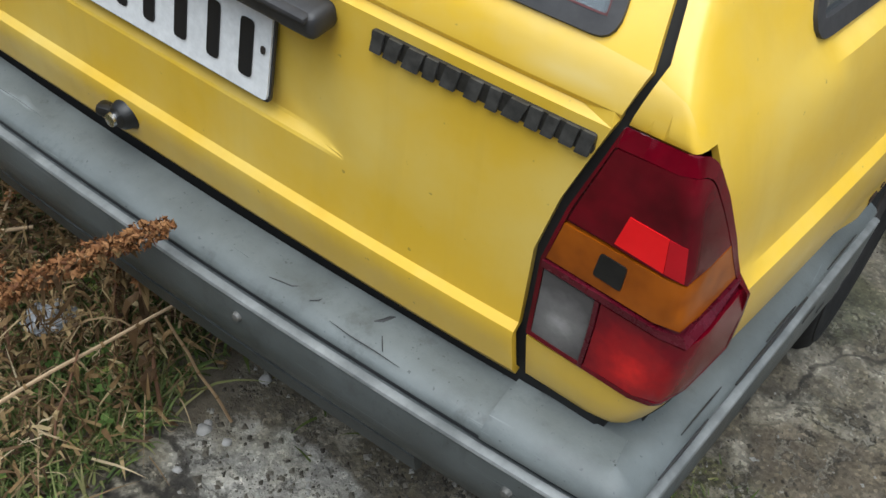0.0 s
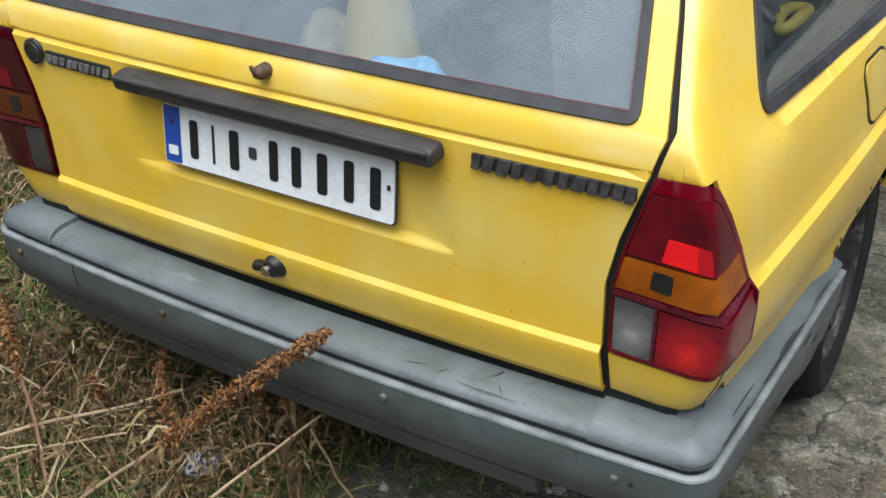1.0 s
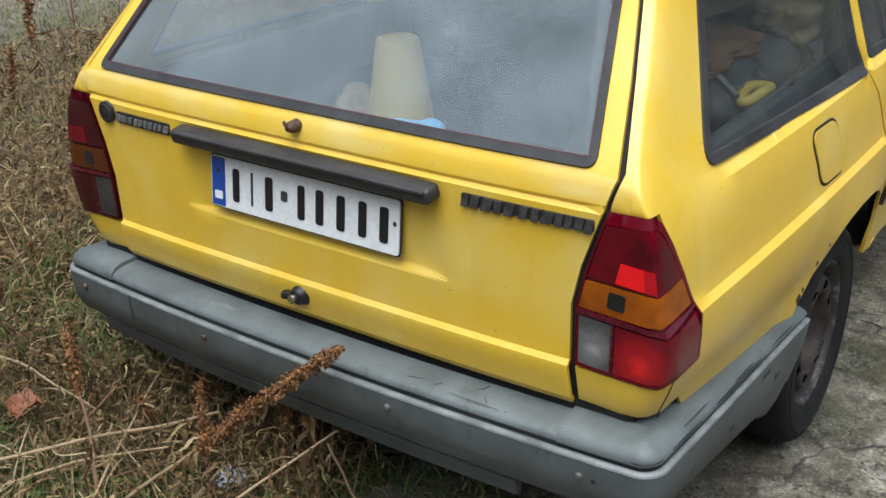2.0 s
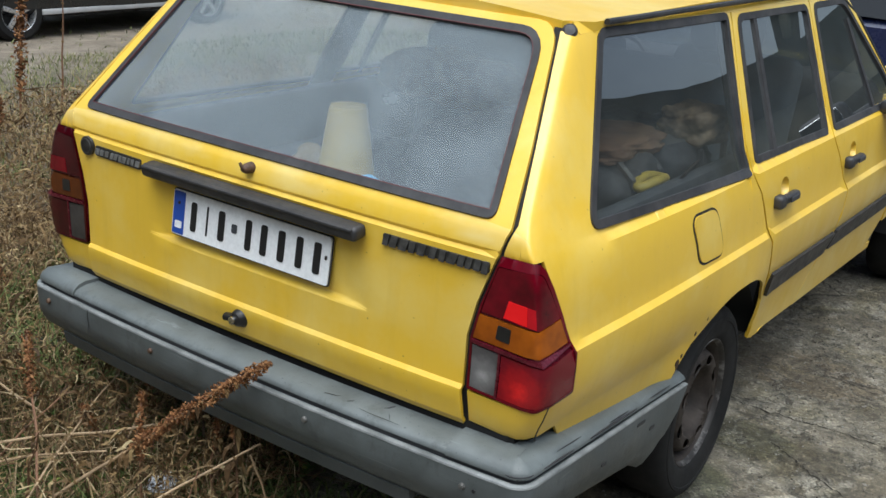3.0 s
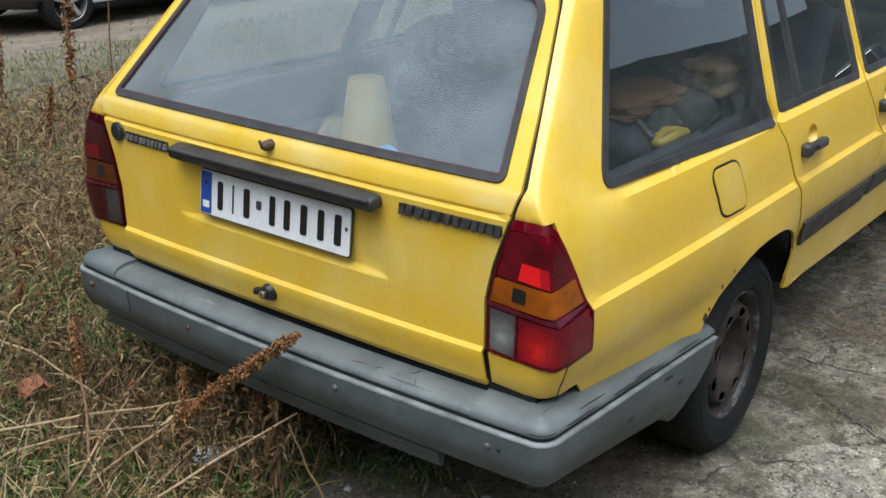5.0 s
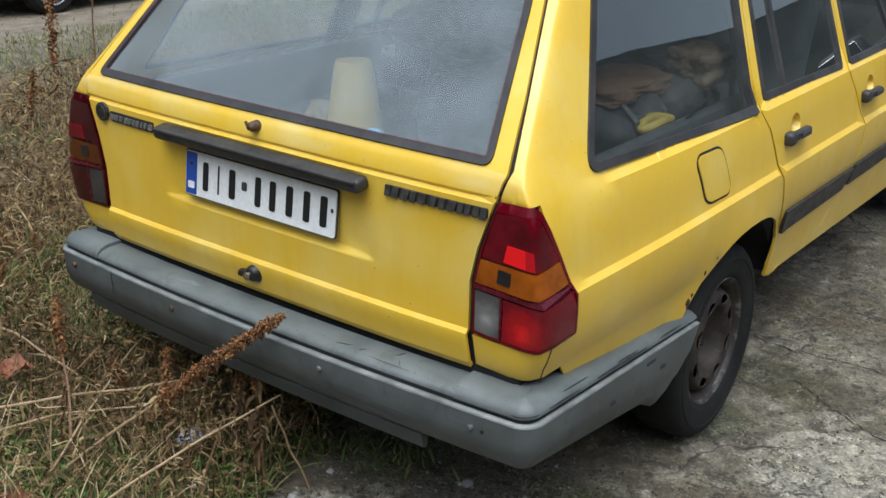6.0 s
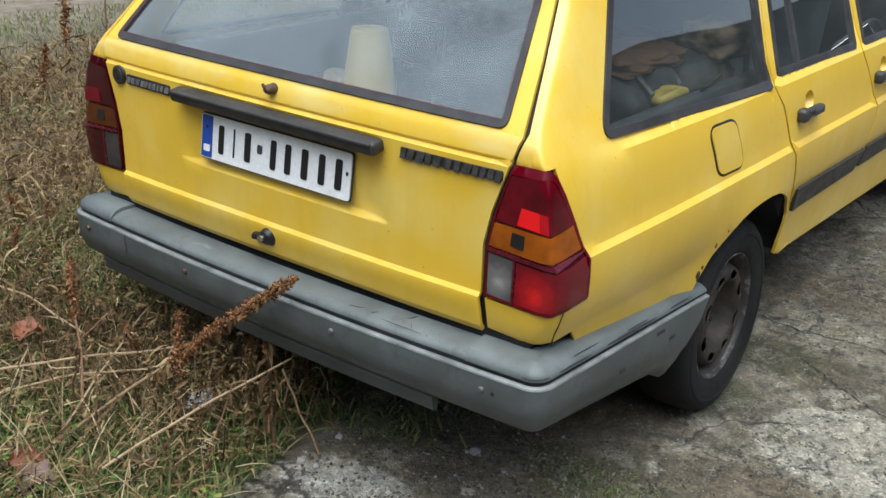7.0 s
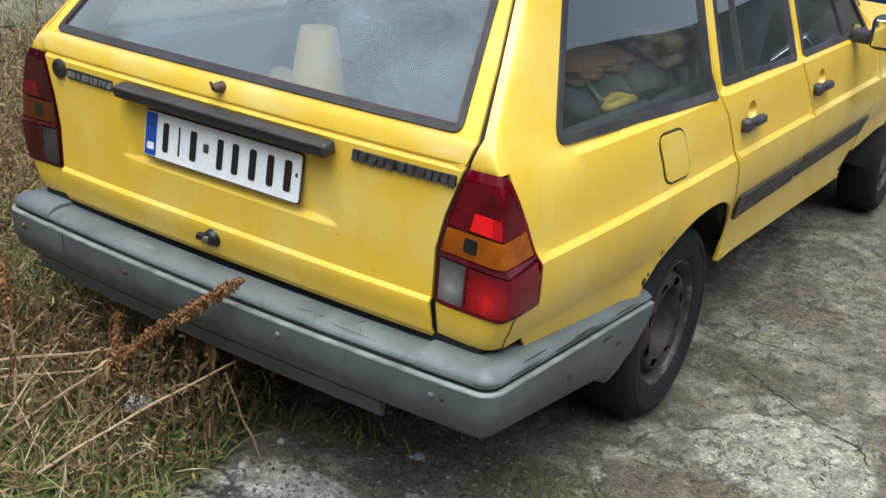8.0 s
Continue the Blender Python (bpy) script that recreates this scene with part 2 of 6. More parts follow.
    ls.new(tc.outputs["Object"], nz.inputs["Vector"])
    sc = ns.new("ShaderNodeVectorMath")
    sc.operation = "SCALE"
    sc.inputs["Scale"].default_value = 0.35
    ls.new(nz.outputs["Color"], sc.inputs[0])
    ls.new(tc.outputs["Object"], wv.inputs[0])
    ls.new(sc.outputs[0], wv.inputs[1])
    cr.inputs["Scale"].default_value = 1.15
    ls.new(wv.outputs[0], cr.inputs["Vector"])
    crack = mix(ns, ls, 1.0, ramp(ns, ls, cr.outputs["Distance"], [(0.0, 1.0), (0.004, 0.9), (0.009, 0.0)]), ramp(ns, ls, noise_node(ns, ls, 0.9, 3), [(0.46, 0.0), (0.54, 1.0)]), "MULTIPLY")
    conc = mix(ns, ls, mix(ns, ls, 1.0, crack, (0.95, 0.95, 0.95), "MULTIPLY"), conc, (0.028, 0.024, 0.018))
    soil = ramp(ns, ls, noise_node(ns, ls, 9, 7), [(0.3, (0.080, 0.064, 0.044)), (0.7, (0.20, 0.166, 0.118))])
    # the concrete's ragged edge: a line that runs on the car's near side
    edge = val("ADD", val("MULTIPLY", sep.outputs["X"], 1.0), val("MULTIPLY", sep.outputs["Y"], 0.30))
    edge = val("ADD", edge, val("MULTIPLY", val("SUBTRACT", noise_node(ns, ls, 2.4, 6, 0.7), 0.5), 0.9))
    on = ramp(ns, ls, val("ADD", edge, 0.42), [(0.36, 0.0), (0.52, 1.0)])
    base = mix(ns, ls, on, soil, conc)
    track = ramp(ns, ls, val("MULTIPLY", val("ADD", val("MULTIPLY", sep.outputs["X"], -1.0), val("MULTIPLY", noise_node(ns, ls, 0.7, 4), 1.6)), 0.1), [(0.70, 0.0), (0.76, 1.0)])
    sand = ramp(ns, ls, noise_node(ns, ls, 3.5, 6), [(0.35, (0.15, 0.122, 0.088)), (0.7, (0.28, 0.235, 0.18))])
    base = mix(ns, ls, track, base, sand)
    ls.new(base, b.inputs["Base Color"])
    ls.new(ramp(ns, ls, noise_node(ns, ls, 2.1, 5), [(0.35, 0.55), (0.6, 0.95)]), b.inputs["Roughness"])
    hgt = mix(ns, ls, 0.45, noise_node(ns, ls, 55, 8, 0.8), noise_node(ns, ls, 9, 8, 0.7))
    hgt = mix(ns, ls, 0.25, hgt, crust_mask)
    hgt = mix(ns, ls, edges, hgt, (0.1, 0.1, 0.1))
    hgt = mix(ns, ls, mix(ns, ls, 1.0, pits, (0.6, 0.6, 0.6), "MULTIPLY"), hgt, (0.0, 0.0, 0.0))
    bump(ns, ls, b, hgt, 0.9, 0.022)
    return m


def blades_material(name, stops, trans=0.25):
    """Leaf or stem colours that differ from piece to piece."""
    m, ns, ls, b = material(name)
    g = ns.new("ShaderNodeNewGeometry")
    col = ramp(ns, ls, g.outputs["Random Per Island"], stops)
    col = mix(ns, ls, 0.35, col, ramp(ns, ls, noise_node(ns, ls, 40, 3), [(0.3, 0.4), (0.7, 1.2)]), "MULTIPLY")
    ls.new(col, b.inputs["Base Color"])
    b.inputs["Roughness"].default_value = 0.7
    b.inputs["Specular IOR Level"].default_value = 0.25
    if trans:
        b.inputs["Subsurface Weight"].default_value = 0.0
    return m


YELLOW = paint_material()
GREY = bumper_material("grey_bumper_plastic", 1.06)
# the same plastic at a lower tone, for the bumper's face
DARKFACE = bumper_material("darker_bumper_plastic", 0.66)
# the lip's low tone holds both mud and the shade under the bumper
MUDDYSHADE = bumper_material("muddy_shaded_plastic", 0.42)
GROOVE = worn("groove_rubber", (0.02, 0.021, 0.023), (0.05, 0.05, 0.052), 0.6)
BLACK = worn("black_plastic", (0.022, 0.022, 0.024), (0.05, 0.048, 0.048), 0.5, big=12)
RUBBER = worn("seal_rubber", (0.02, 0.02, 0.022), (0.055, 0.052, 0.052), 0.62, big=10)
TYRE = worn("tyre_rubber", (0.010, 0.010, 0.010), (0.022, 0.021, 0.020), 0.85, big=5, fine=60)
TYRE.node_tree.nodes["Principled BSDF"].inputs["Specular IOR Level"].default_value = 0.25
STEEL = worn("bare_steel_wheel", (0.024, 0.020, 0.017), (0.070, 0.056, 0.047), 0.6, 0.0, big=14, fine=120)
STEEL.node_tree.nodes["Principled BSDF"].inputs["Specular IOR Level"].default_value = 0.2
RIMLIP = worn("scuffed_rim_lip", (0.035, 0.031, 0.028), (0.26, 0.25, 0.235), 0.5, 0.3, big=13, low=0.50, high=0.64)
DARK = plain("underbody_dark", (0.012, 0.012, 0.012), 0.9)
REDLENS = lens_material("red_lens", (0.13, 0.001, 0.008), (0.06, 0.0005, 0.004))
REFLECT = lens_material("red_reflector", (0.85, 0.010, 0.014), (0.75, 0.006, 0.010), (420, 420, 420))
AMBER = lens_material("amber_lens", (0.34, 0.085, 0.003), (0.17, 0.038, 0.002))
CLEARLENS = lens_material("clear_lens", (0.17, 0.165, 0.16), (0.10, 0.095, 0.095), (240, 240, 240))
# low gleam: this pane's sky reflection is mostly painted in its veil
REFGLASS = glass_material("rear_glass", (0.96, 0.98, 0.98), 0.34, 0.35)
SCREENGLASS = glass_material("dusty_windscreen", (0.6, 0.64, 0.64), 0.6)
SIDEGLASS = glass_material("side_glass", (0.84, 0.89, 0.88), 0.045, 1.6)
INNERPANE = plain("inner_pane", (1, 1, 1))
ipn = INNERPANE.node_tree
ipc = ipn.nodes.new("ShaderNodeBsdfTransparent")
ipn.links.new(ipc.outputs[0], ipn.nodes["Material Output"].inputs["Surface"])
WHITE = worn("plate_white", (0.93, 0.94, 0.94), (0.85, 0.86, 0.86), 0.4, big=14, bump_fine=0.0)
LOCKBLACK = worn("lock_black", (0.008, 0.008, 0.008), (0.02, 0.019, 0.018), 0.4, big=30)
BOLT = worn("dull_bolt", (0.10, 0.098, 0.09), (0.17, 0.165, 0.155), 0.5, 0.2, big=60)
BLUE = plain("plate_blue", (0.02, 0.07, 0.36), 0.4)
INK = plain("plate_ink", (0.012, 0.012, 0.013), 0.45)
BADGE = worn("badge_grey", (0.016, 0.015, 0.013), (0.040, 0.038, 0.034), 0.5, big=60)
BADGEPALE = worn("badge_pale_face", (0.11, 0.11, 0.105), (0.24, 0.24, 0.23), 0.4, big=50)
BADGETOP = worn("badge_face", (0.030, 0.030, 0.029), (0.085, 0.083, 0.078), 0.45, big=60)
CHROME = plain("worn_chrome", (0.62, 0.62, 0.62), 0.18, 1.0)
RUST = worn("rusty_metal", (0.16, 0.075, 0.035), (0.28, 0.19, 0.12), 0.7, 0.3, big=60)
TRIMGREY = worn("interior_trim", (0.035, 0.037, 0.042), (0.065, 0.068, 0.075), 0.75, big=8)
LAMPRIM = worn("lamp_rim_plastic", (0.07, 0.003, 0.010), (0.11, 0.008, 0.018), 0.25, big=20, bump_fine=0.03)
REDEDGE = plain("red_seal_edge", (0.09, 0.022, 0.022), 0.6)
REFLECTDIM = lens_material("dim_red_reflector", (0.50, 0.006, 0.014), (0.40, 0.004, 0.012), (300, 300, 300))
MIRRORGLASS = plain("mirror_silver", (0.75, 0.77, 0.78), 0.05, 1.0)
# darker copies of the lens colours, for the lamp on the far side
DARKCLEAR = lens_material("dark_clear_lens", (0.055, 0.050, 0.048), (0.032, 0.029, 0.028), (240, 240, 240))
DARKGLINT = lens_material("dark_red_reflector", (0.16, 0.002, 0.008), (0.11, 0.001, 0.006))
DARKRED = lens_material("dark_red_lens", (0.055, 0.001, 0.005), (0.030, 0.0005, 0.003))
DARKAMBER = lens_material("dark_amber_lens", (0.11, 0.026, 0.003), (0.06, 0.014, 0.002))
RUSTDARK = worn("dark_rust", (0.030, 0.018, 0.012), (0.085, 0.045, 0.022), 0.8, big=120)
STUBRUST = worn("stub_rust", (0.045, 0.028, 0.022), (0.15, 0.085, 0.05), 0.6, 0.3, big=90)
WORNEDGE = worn("worn_plastic_edge", (0.13, 0.138, 0.136), (0.27, 0.28, 0.275), 0.55, big=14)
SEATCLOTH = worn("blue_grey_seat_cloth", (0.075, 0.085, 0.10), (0.11, 0.125, 0.145), 0.9, big=7)
# colour of the unseen ring added to hold back low sky light
LIGHTBLOCK = worn("dark_light_block", (0.030, 0.034, 0.018), (0.075, 0.066, 0.040), 0.9, big=0.8, fine=5)
CRACKSOIL = worn("crack_soil", (0.018, 0.015, 0.011), (0.05, 0.043, 0.03), 0.95, big=40)
GROUND = concrete_material()


# ---- building helpers ----
def part(name, vf, mat, parent=None, label="", sharp=35, smooth=True):
    """Links vertices and faces as one mesh object under a thing or a part."""
    me = bpy.data.meshes.new(name)
    me.from_pydata([tuple(v) for v in vf[0]], [], [tuple(f) for f in vf[1]])
    me.update()
    if smooth:
        me.polygons.foreach_set("use_smooth", [True] * len(me.polygons))
        me.set_sharp_from_angle(angle=radians(sharp))
    me.materials.append(mat)
    ob = new(name, me)
    if parent:
        ob.parent = parent
    if label:
        ob["label"] = label
    return ob


def pane(vf, mat, parent, label="", name="window_pane"):
    """A glass pane whose outer face alone carries the dusty, hazy veil and the gleam."""
    ob = part(name, vf, mat, parent, label)
    ob.data.materials.append(INNERPANE)
    n = len(vf[0]) // 2
    for p in ob.data.polygons:
        if any(v >= n for v in p.vertices):
            p.material_index = 1
    ob.visible_shadow = False
    return ob


def thing(name, label, category, at=(0, 0, 0), group="", kind=""):
    ob = new(name)
    ob.location = at
    ob.empty_display_size = 0.1
    return tagged(ob, label, category, group, kind)


def joined(*many):
    vs, fs = [], []
    for v, f in many:
        n = len(vs)
        vs += [Vector(p) for p in v]
        fs += [tuple(i + n for i in q) for q in f]
    return vs, fs


def moved(vf, m):
    flip = m.to_3x3().determinant() < 0
    return [m @ Vector(v) for v in vf[0]], [tuple(reversed(f)) if flip else f for f in vf[1]]


MIRROR = Matrix.Diagonal((-0.991, 1, 1, 1))


def flipped(vf):
    return moved(vf, MIRROR)


def rbox(sx, sy, sz, r=0.01, seg=2, at=(0, 0, 0), turn=(0, 0, 0)):
    """A box with rounded edges."""
    bm = bmesh.new()
    bmesh.ops.create_cube(bm, size=1)
    bmesh.ops.scale(bm, vec=(sx, sy, sz), verts=bm.verts)
    if r:
        bmesh.ops.bevel(bm, geom=list(bm.edges), offset=r, segments=seg, profile=0.5, affect="EDGES")
    vf = taken(bm)
    return moved(vf, pose(*at, *turn))


def taken(bm):
    bm.verts.index_update()
    vf = [v.co.copy() for v in bm.verts], [tuple(v.index for v in f.verts) for f in bm.faces]
    bm.free()
    return vf


def lathe(profile, n=48, axis="x"):
    """Turns a profile of (radius, along) round an axis."""
    vs, fs = [], []
    k = len(profile)
    for i in range(n):
        a = 2 * math.pi * i / n
        for r, h in profile:
            p = (h, r * math.cos(a), r * math.sin(a)) if axis == "x" else (r * math.cos(a), r * math.sin(a), h)
            vs.append(Vector(p))
    for i in range(n):
        for j in range(k - 1):
            a, b2 = i * k + j, ((i + 1) % n) * k + j
            fs.append((a, b2, b2 + 1, a + 1) if axis != "x" else (a, b2, b2 + 1, a + 1))
    return vs, fs


def tube(points, radii, n=6):
    """A tapered tube along points."""
    vs, fs = [], []
    pts = [Vector(p) for p in points]
    for i, p in enumerate(pts):
        d = (pts[min(i + 1, len(pts) - 1)] - pts[max(i - 1, 0)]).normalized()
        side = d.cross(Vector((0.13, 0.37, 0.92))).normalized()
        up = d.cross(side)
        r = radii[i] if isinstance(radii, (list, tuple)) else radii
        for j in range(n):
            a = 2 * math.pi * j / n
            vs.append(p + side * (r * math.cos(a)) + up * (r * math.sin(a)))
    for i in range(len(pts) - 1):
        for j in range(n):
            fs.append((i * n + j, i * n + (j + 1) % n, (i + 1) * n + (j + 1) % n, (i + 1) * n + j))
    fs.append(tuple(range(n))[::-1])
    fs.append(tuple((len(pts) - 1) * n + j for j in range(n)))
    return vs, fs


def lerp(table, x):
    return float(np.interp(x, [p[0] for p in table], [p[1] for p in table]))


def inside(poly, u, v):
    hit, j = False, len(poly) - 1
    for i in range(len(poly)):
        (a, b2), (c, d) = poly[i], poly[j]
        if (b2 > v) != (d > v) and u < (c - a) * (v - b2) / (d - b2) + a:
            hit = not hit
        j = i
    return hit


def rounded(poly, r, n=4):
    """The polygon with its corners rounded by r (a number, or one for each corner)."""
    out = []
    k = len(poly)
    for i in range(k):
        p, q, s = (Vector((*poly[(i + d) % k], 0)) for d in (-1, 0, 1))
        rr = r[i] if isinstance(r, (list, tuple)) else r
        rr = min(rr, (p - q).length * 0.45, (s - q).length * 0.45)
        if rr < 1e-4:
            out.append((q.x, q.y))
            continue
        a, b2 = q + (p - q).normalized() * rr, q + (s - q).normalized() * rr
        for j in range(n + 1):
            t = j / n
            c = a * (1 - t) ** 2 + q * (2 * t * (1 - t)) + b2 * t * t
            out.append((c.x, c.y))
    return out


def cut_up(poly, step):
    out = []
    for i in range(len(poly)):
        a, b2 = poly[i], poly[(i + 1) % len(poly)]
        n = max(1, int(math.hypot(b2[0] - a[0], b2[1] - a[1]) / step))
        out += [(a[0] + (b2[0] - a[0]) * j / n, a[1] + (b2[1] - a[1]) * j / n) for j in range(n)]
    return out


def grown(poly, d):
    """The polygon moved outwards by d (inwards if negative)."""
    area = sum(poly[i - 1][0] * poly[i][1] - poly[i][0] * poly[i - 1][1] for i in range(len(poly)))
    sgn = 1 if area > 0 else -1
    out = []
    k = len(poly)
    for i in range(k):
        p, q, s = (Vector(poly[(i + e) % k]) for e in (-1, 0, 1))
        d1, d2 = (q - p), (s - q)
        if d1.length < 1e-9 or d2.length < 1e-9:
            out.append(tuple(q))
            continue
        d1.normalize(), d2.normalize()
        n1, n2 = Vector((d1.y, -d1.x)) * sgn, Vector((d2.y, -d2.x)) * sgn
        nn = n1 + n2
        nn = nn / max(0.4, nn.dot(n1)) if nn.length > 1e-6 else n1
        out.append((q.x + nn.x * d, q.y + nn.y * d))
    return out


def sheet(outline, holes, fn, step=0.05, thick=0.006, grid=None, lift=0.0, ugrid=None):
    """A curved panel of some thickness: the outline (less its holes) in two coordinates, laid on the surface fn.
    grid: lines of the second coordinate that the mesh must follow."""
    from mathutils.geometry import delaunay_2d_cdt
    loops = [cut_up(outline, step)] + [cut_up(h, step) for h in holes]
    pts, edges = [], []
    for lp in loops:
        n = len(pts)
        pts += lp
        edges += [(n + i, n + (i + 1) % len(lp)) for i in range(len(lp))]
    us, vs_ = [p[0] for p in loops[0]], [p[1] for p in loops[0]]
    lines = list(np.arange(min(vs_) + step / 2, max(vs_), step))
    if grid:
        lines = sorted([v for v in lines if all(abs(v - g) > step * 0.4 for g in grid)] + [g for g in grid if min(vs_) < g < max(vs_)])
    edge = np.array(pts)
    cols = list(np.arange(min(us) + step / 2, max(us), step))
    if ugrid:
        cols = sorted([u for u in cols if all(abs(u - g) > step * 0.4 for g in ugrid)] + [g for g in ugrid if min(us) < g < max(us)])
    for u in cols:
        for v in lines:
            if inside(loops[0], u, v) and not any(inside(h, u, v) for h in loops[1:]):
                if np.min(np.hypot(edge[:, 0] - u, edge[:, 1] - v)) > min(step, 0.02) * 0.35:
                    pts.append((float(u), float(v)))
    res = delaunay_2d_cdt([Vector(p) for p in pts], edges, [], 0, 1e-6)
    flat = [(p.x, p.y) for p in res[0]]
    tris = []
    for f in res[2]:
        cu, cv = sum(flat[i][0] for i in f) / len(f), sum(flat[i][1] for i in f) / len(f)
        if inside(loops[0], cu, cv) and not any(inside(h, cu, cv) for h in loops[1:]):
            tris.append(tuple(f))
    e = 1e-3
    top, nor = [], []
    for u, v in flat:
        p = Vector(fn(u, v))
        du, dv = Vector(fn(u + e, v)) - Vector(fn(u - e, v)), Vector(fn(u, v + e)) - Vector(fn(u, v - e))
        n = du.cross(dv)
        n = n.normalized() if n.length > 1e-12 else Vector((0, 0, 1))
        nor.append(n)
        top.append(p + n * lift)
    k = len(top)
    verts = top + [p - n * thick for p, n in zip(top, nor)]
    faces = list(tris) + [tuple(i + k for i in reversed(f)) for f in tris]
    count = {}
    for f in tris:
        for i in range(3):
            a, b2 = f[i], f[(i + 1) % 3]
            count[(a, b2)] = 1
    for a, b2 in list(count):
        if (b2, a) not in count:
            faces.append((b2, a, a + k, b2 + k))
    return verts, faces


# ---- the car's surfaces ----
SIDE = [(0.20, 0.765), (0.36, 0.787), (0.50, 0.806), (0.575, 0.821), (0.62, 0.839), (0.67, 0.853), (0.750, 0.8585), (0.765, 0.857), (0.778, 0.844), (0.80, 0.840), (0.86, 0.835), (0.93, 0.825), (0.965, 0.815), (0.980, 0.796), (1.38, 0.632), (1.42, 0.60)]
REAR = [(0.50, 0.046), (0.566, 0.027), (0.580, 0.017), (0.645, 0.0035), (0.655, 0.0045), (0.664, 0.0135), (0.70, 0.0135), (0.80, 0.012), (0.965, 0.012), (0.973, 0.020), (0.981, 0.016), (1.011, 0.021), (1.027, 0.030), (1.405, 0.378), (1.43, 0.42)]
PILLAR = [(0.86, 0.835), (0.92, 0.8245), (0.97, 0.807), (1.01, 0.7875), (1.05, 0.7673)]
SIDE_LINES = [0.575, 0.588, 0.62, 0.67, 0.750, 0.765, 0.778, 0.80, 0.86, 0.93, 0.965, 0.980, 1.01, 1.05]
REAR_LINES = [0.580, 0.645, 0.655, 0.664, 0.70, 0.80, 0.965, 0.973, 0.981, 1.011, 1.027]
BACK = [(0.50, 0.046), (0.568, 0.032), (0.588, 0.021), (0.65, 0.012), (0.80, 0.009), (0.965, 0.012)] + REAR[9:]
HUB_Y, HUB_Z, BASE = 1.045, 0.295, 2.55


def side_x(y, z):
    """Half width of the body at a place along it and a height."""
    x = lerp(SIDE, z)
    if 0.86 < z < 1.05 and y < 0.34:
        k = min(1.0, max(0.0, (0.34 - y) / 0.15))
        x += (lerp(PILLAR, z) - x) * k * k * (3 - 2 * k)
    if y < 1.0:
        x -= 0.04 * (1.0 - y) ** 2
    if y > 2.6:
        x -= 0.05 * ((y - 2.6) / 1.5) ** 2
    for c in (HUB_Y, HUB_Y + BASE):
        d = math.hypot(y - c, z - HUB_Z)
        if 0.30 < d < 0.46 and z < 0.74:
            x += 0.012 * max(0.0, 1 - abs(d - 0.365) / 0.07)
    return x


def rise(y, z):
    """The waist crease climbs a little towards the front."""
    w = lerp([(0.60, 0.0), (0.72, 1.0), (0.80, 1.0), (0.92, 0.0)], z)
    return 0.011 * min(1.0, max(0.0, (y - 0.12) / 0.7)) * w


def rear_y(x, z):
    return lerp(REAR, z) + 0.022 * (abs(x) / 0.8) ** 3


SEAM = [(0.55, 0.640), (0.66, 0.637), (0.78, 0.638), (0.86, 0.656), (0.97, 0.694), (1.035, 0.712), (1.16, 0.668), (1.405, 0.578)]


def seam_x(z):
    """The tailgate's edge."""
    return lerp(SEAM, z)


def corner_set(z):
    return lerp([(0.90, 0.012), (0.968, 0.008), (1.02, 0.0)], z)


def corner(s, z):
    """The body round its rear corner: s runs from the corner along the side (positive) or along the rear (negative)."""
    yc = lerp(BACK, z) + 0.026 - corner_set(z)
    c = Vector((side_x(yc, z), yc, z))
    q = Vector((seam_x(z), lerp(BACK, z) + 0.022 * (seam_x(z) / 0.8) ** 3, z))
    r = lerp([(0.55, 0.075), (0.64, 0.055), (0.66, 0.042), (0.75, 0.020), (0.80, 0.012), (0.94, 0.012), (0.968, 0.018), (1.0, 0.036), (1.06, 0.085), (1.3, 0.085), (1.4, 0.06)], z)

    def along(t):
        return Vector((side_x(yc + t, z), yc + t, z + rise(yc + t, z))) if t >= 0 else c + (q - c) * (-t / 0.2)
    if abs(s) < r:
        t = (s + r) / (2 * r)
        return along(-r) * (1 - t) ** 2 + c * (2 * t * (1 - t)) + along(r) * t * t
    return along(s)


def seam_s(z):
    return -0.2


def side_s(y, z):
    """The corner coordinate of a place on the side."""
    return y - (lerp(BACK, z) + 0.026 - corner_set(z))


def side_at(y, z):
    return Vector((side_x(y, z), y, z + rise(y, z)))


def gate_at(x, z):
    """Tailgate surface, with the pressed recess round the plate."""
    y = rear_y(x, z)
    fx = min(1.0, max(0.0, (0.375 - abs(x)) / 0.075))
    fz = min(1.0, max(0.0, (z - 0.754) / 0.016)) * (1.0 if z < 0.955 else 0.0)
    fx, fz = fx * fx * (3 - 2 * fx), fz * fz * (3 - 2 * fz)
    return Vector((x, y + 0.015 * fx * fz, z))


def rear_gap(x, z):
    return Vector((x, lerp(BACK, z) + 0.022 * (abs(x) / 0.8) ** 3 + 0.012, z))


car = thing("estate_car", "faded yellow five-door estate car parked on cracked concrete beside weeds", "car")

# tailgate
GAP = 0.0085
zz = [0.564, 0.580, 0.645, 0.655, 0.664, 0.70, 0.78, 0.86, 0.965, 0.973, 0.981, 1.011, 1.027, 1.16, 1.402]
right = [(seam_x(z) - GAP, z) for z in zz]
gate_out = rounded(right + [(-x, z) for x, z in reversed(right)], [0.004] + [0] * 13 + [0.05, 0.05] + [0] * 13 + [0.004])
win = rounded([(0.659, 1.034), (0.553, 1.384), (-0.553, 1.384), (-0.659, 1.034)], [0.025, 0.06, 0.06, 0.025], 5)
gate = part("tailgate", sheet(gate_out, [grown(win, -0.006)], gate_at, 0.035, 0.009, REAR_LINES + [0.754, 0.758, 0.762, 0.766, 0.770]), YELLOW, car, "yellow steel tailgate, bleached along its top", sharp=20)
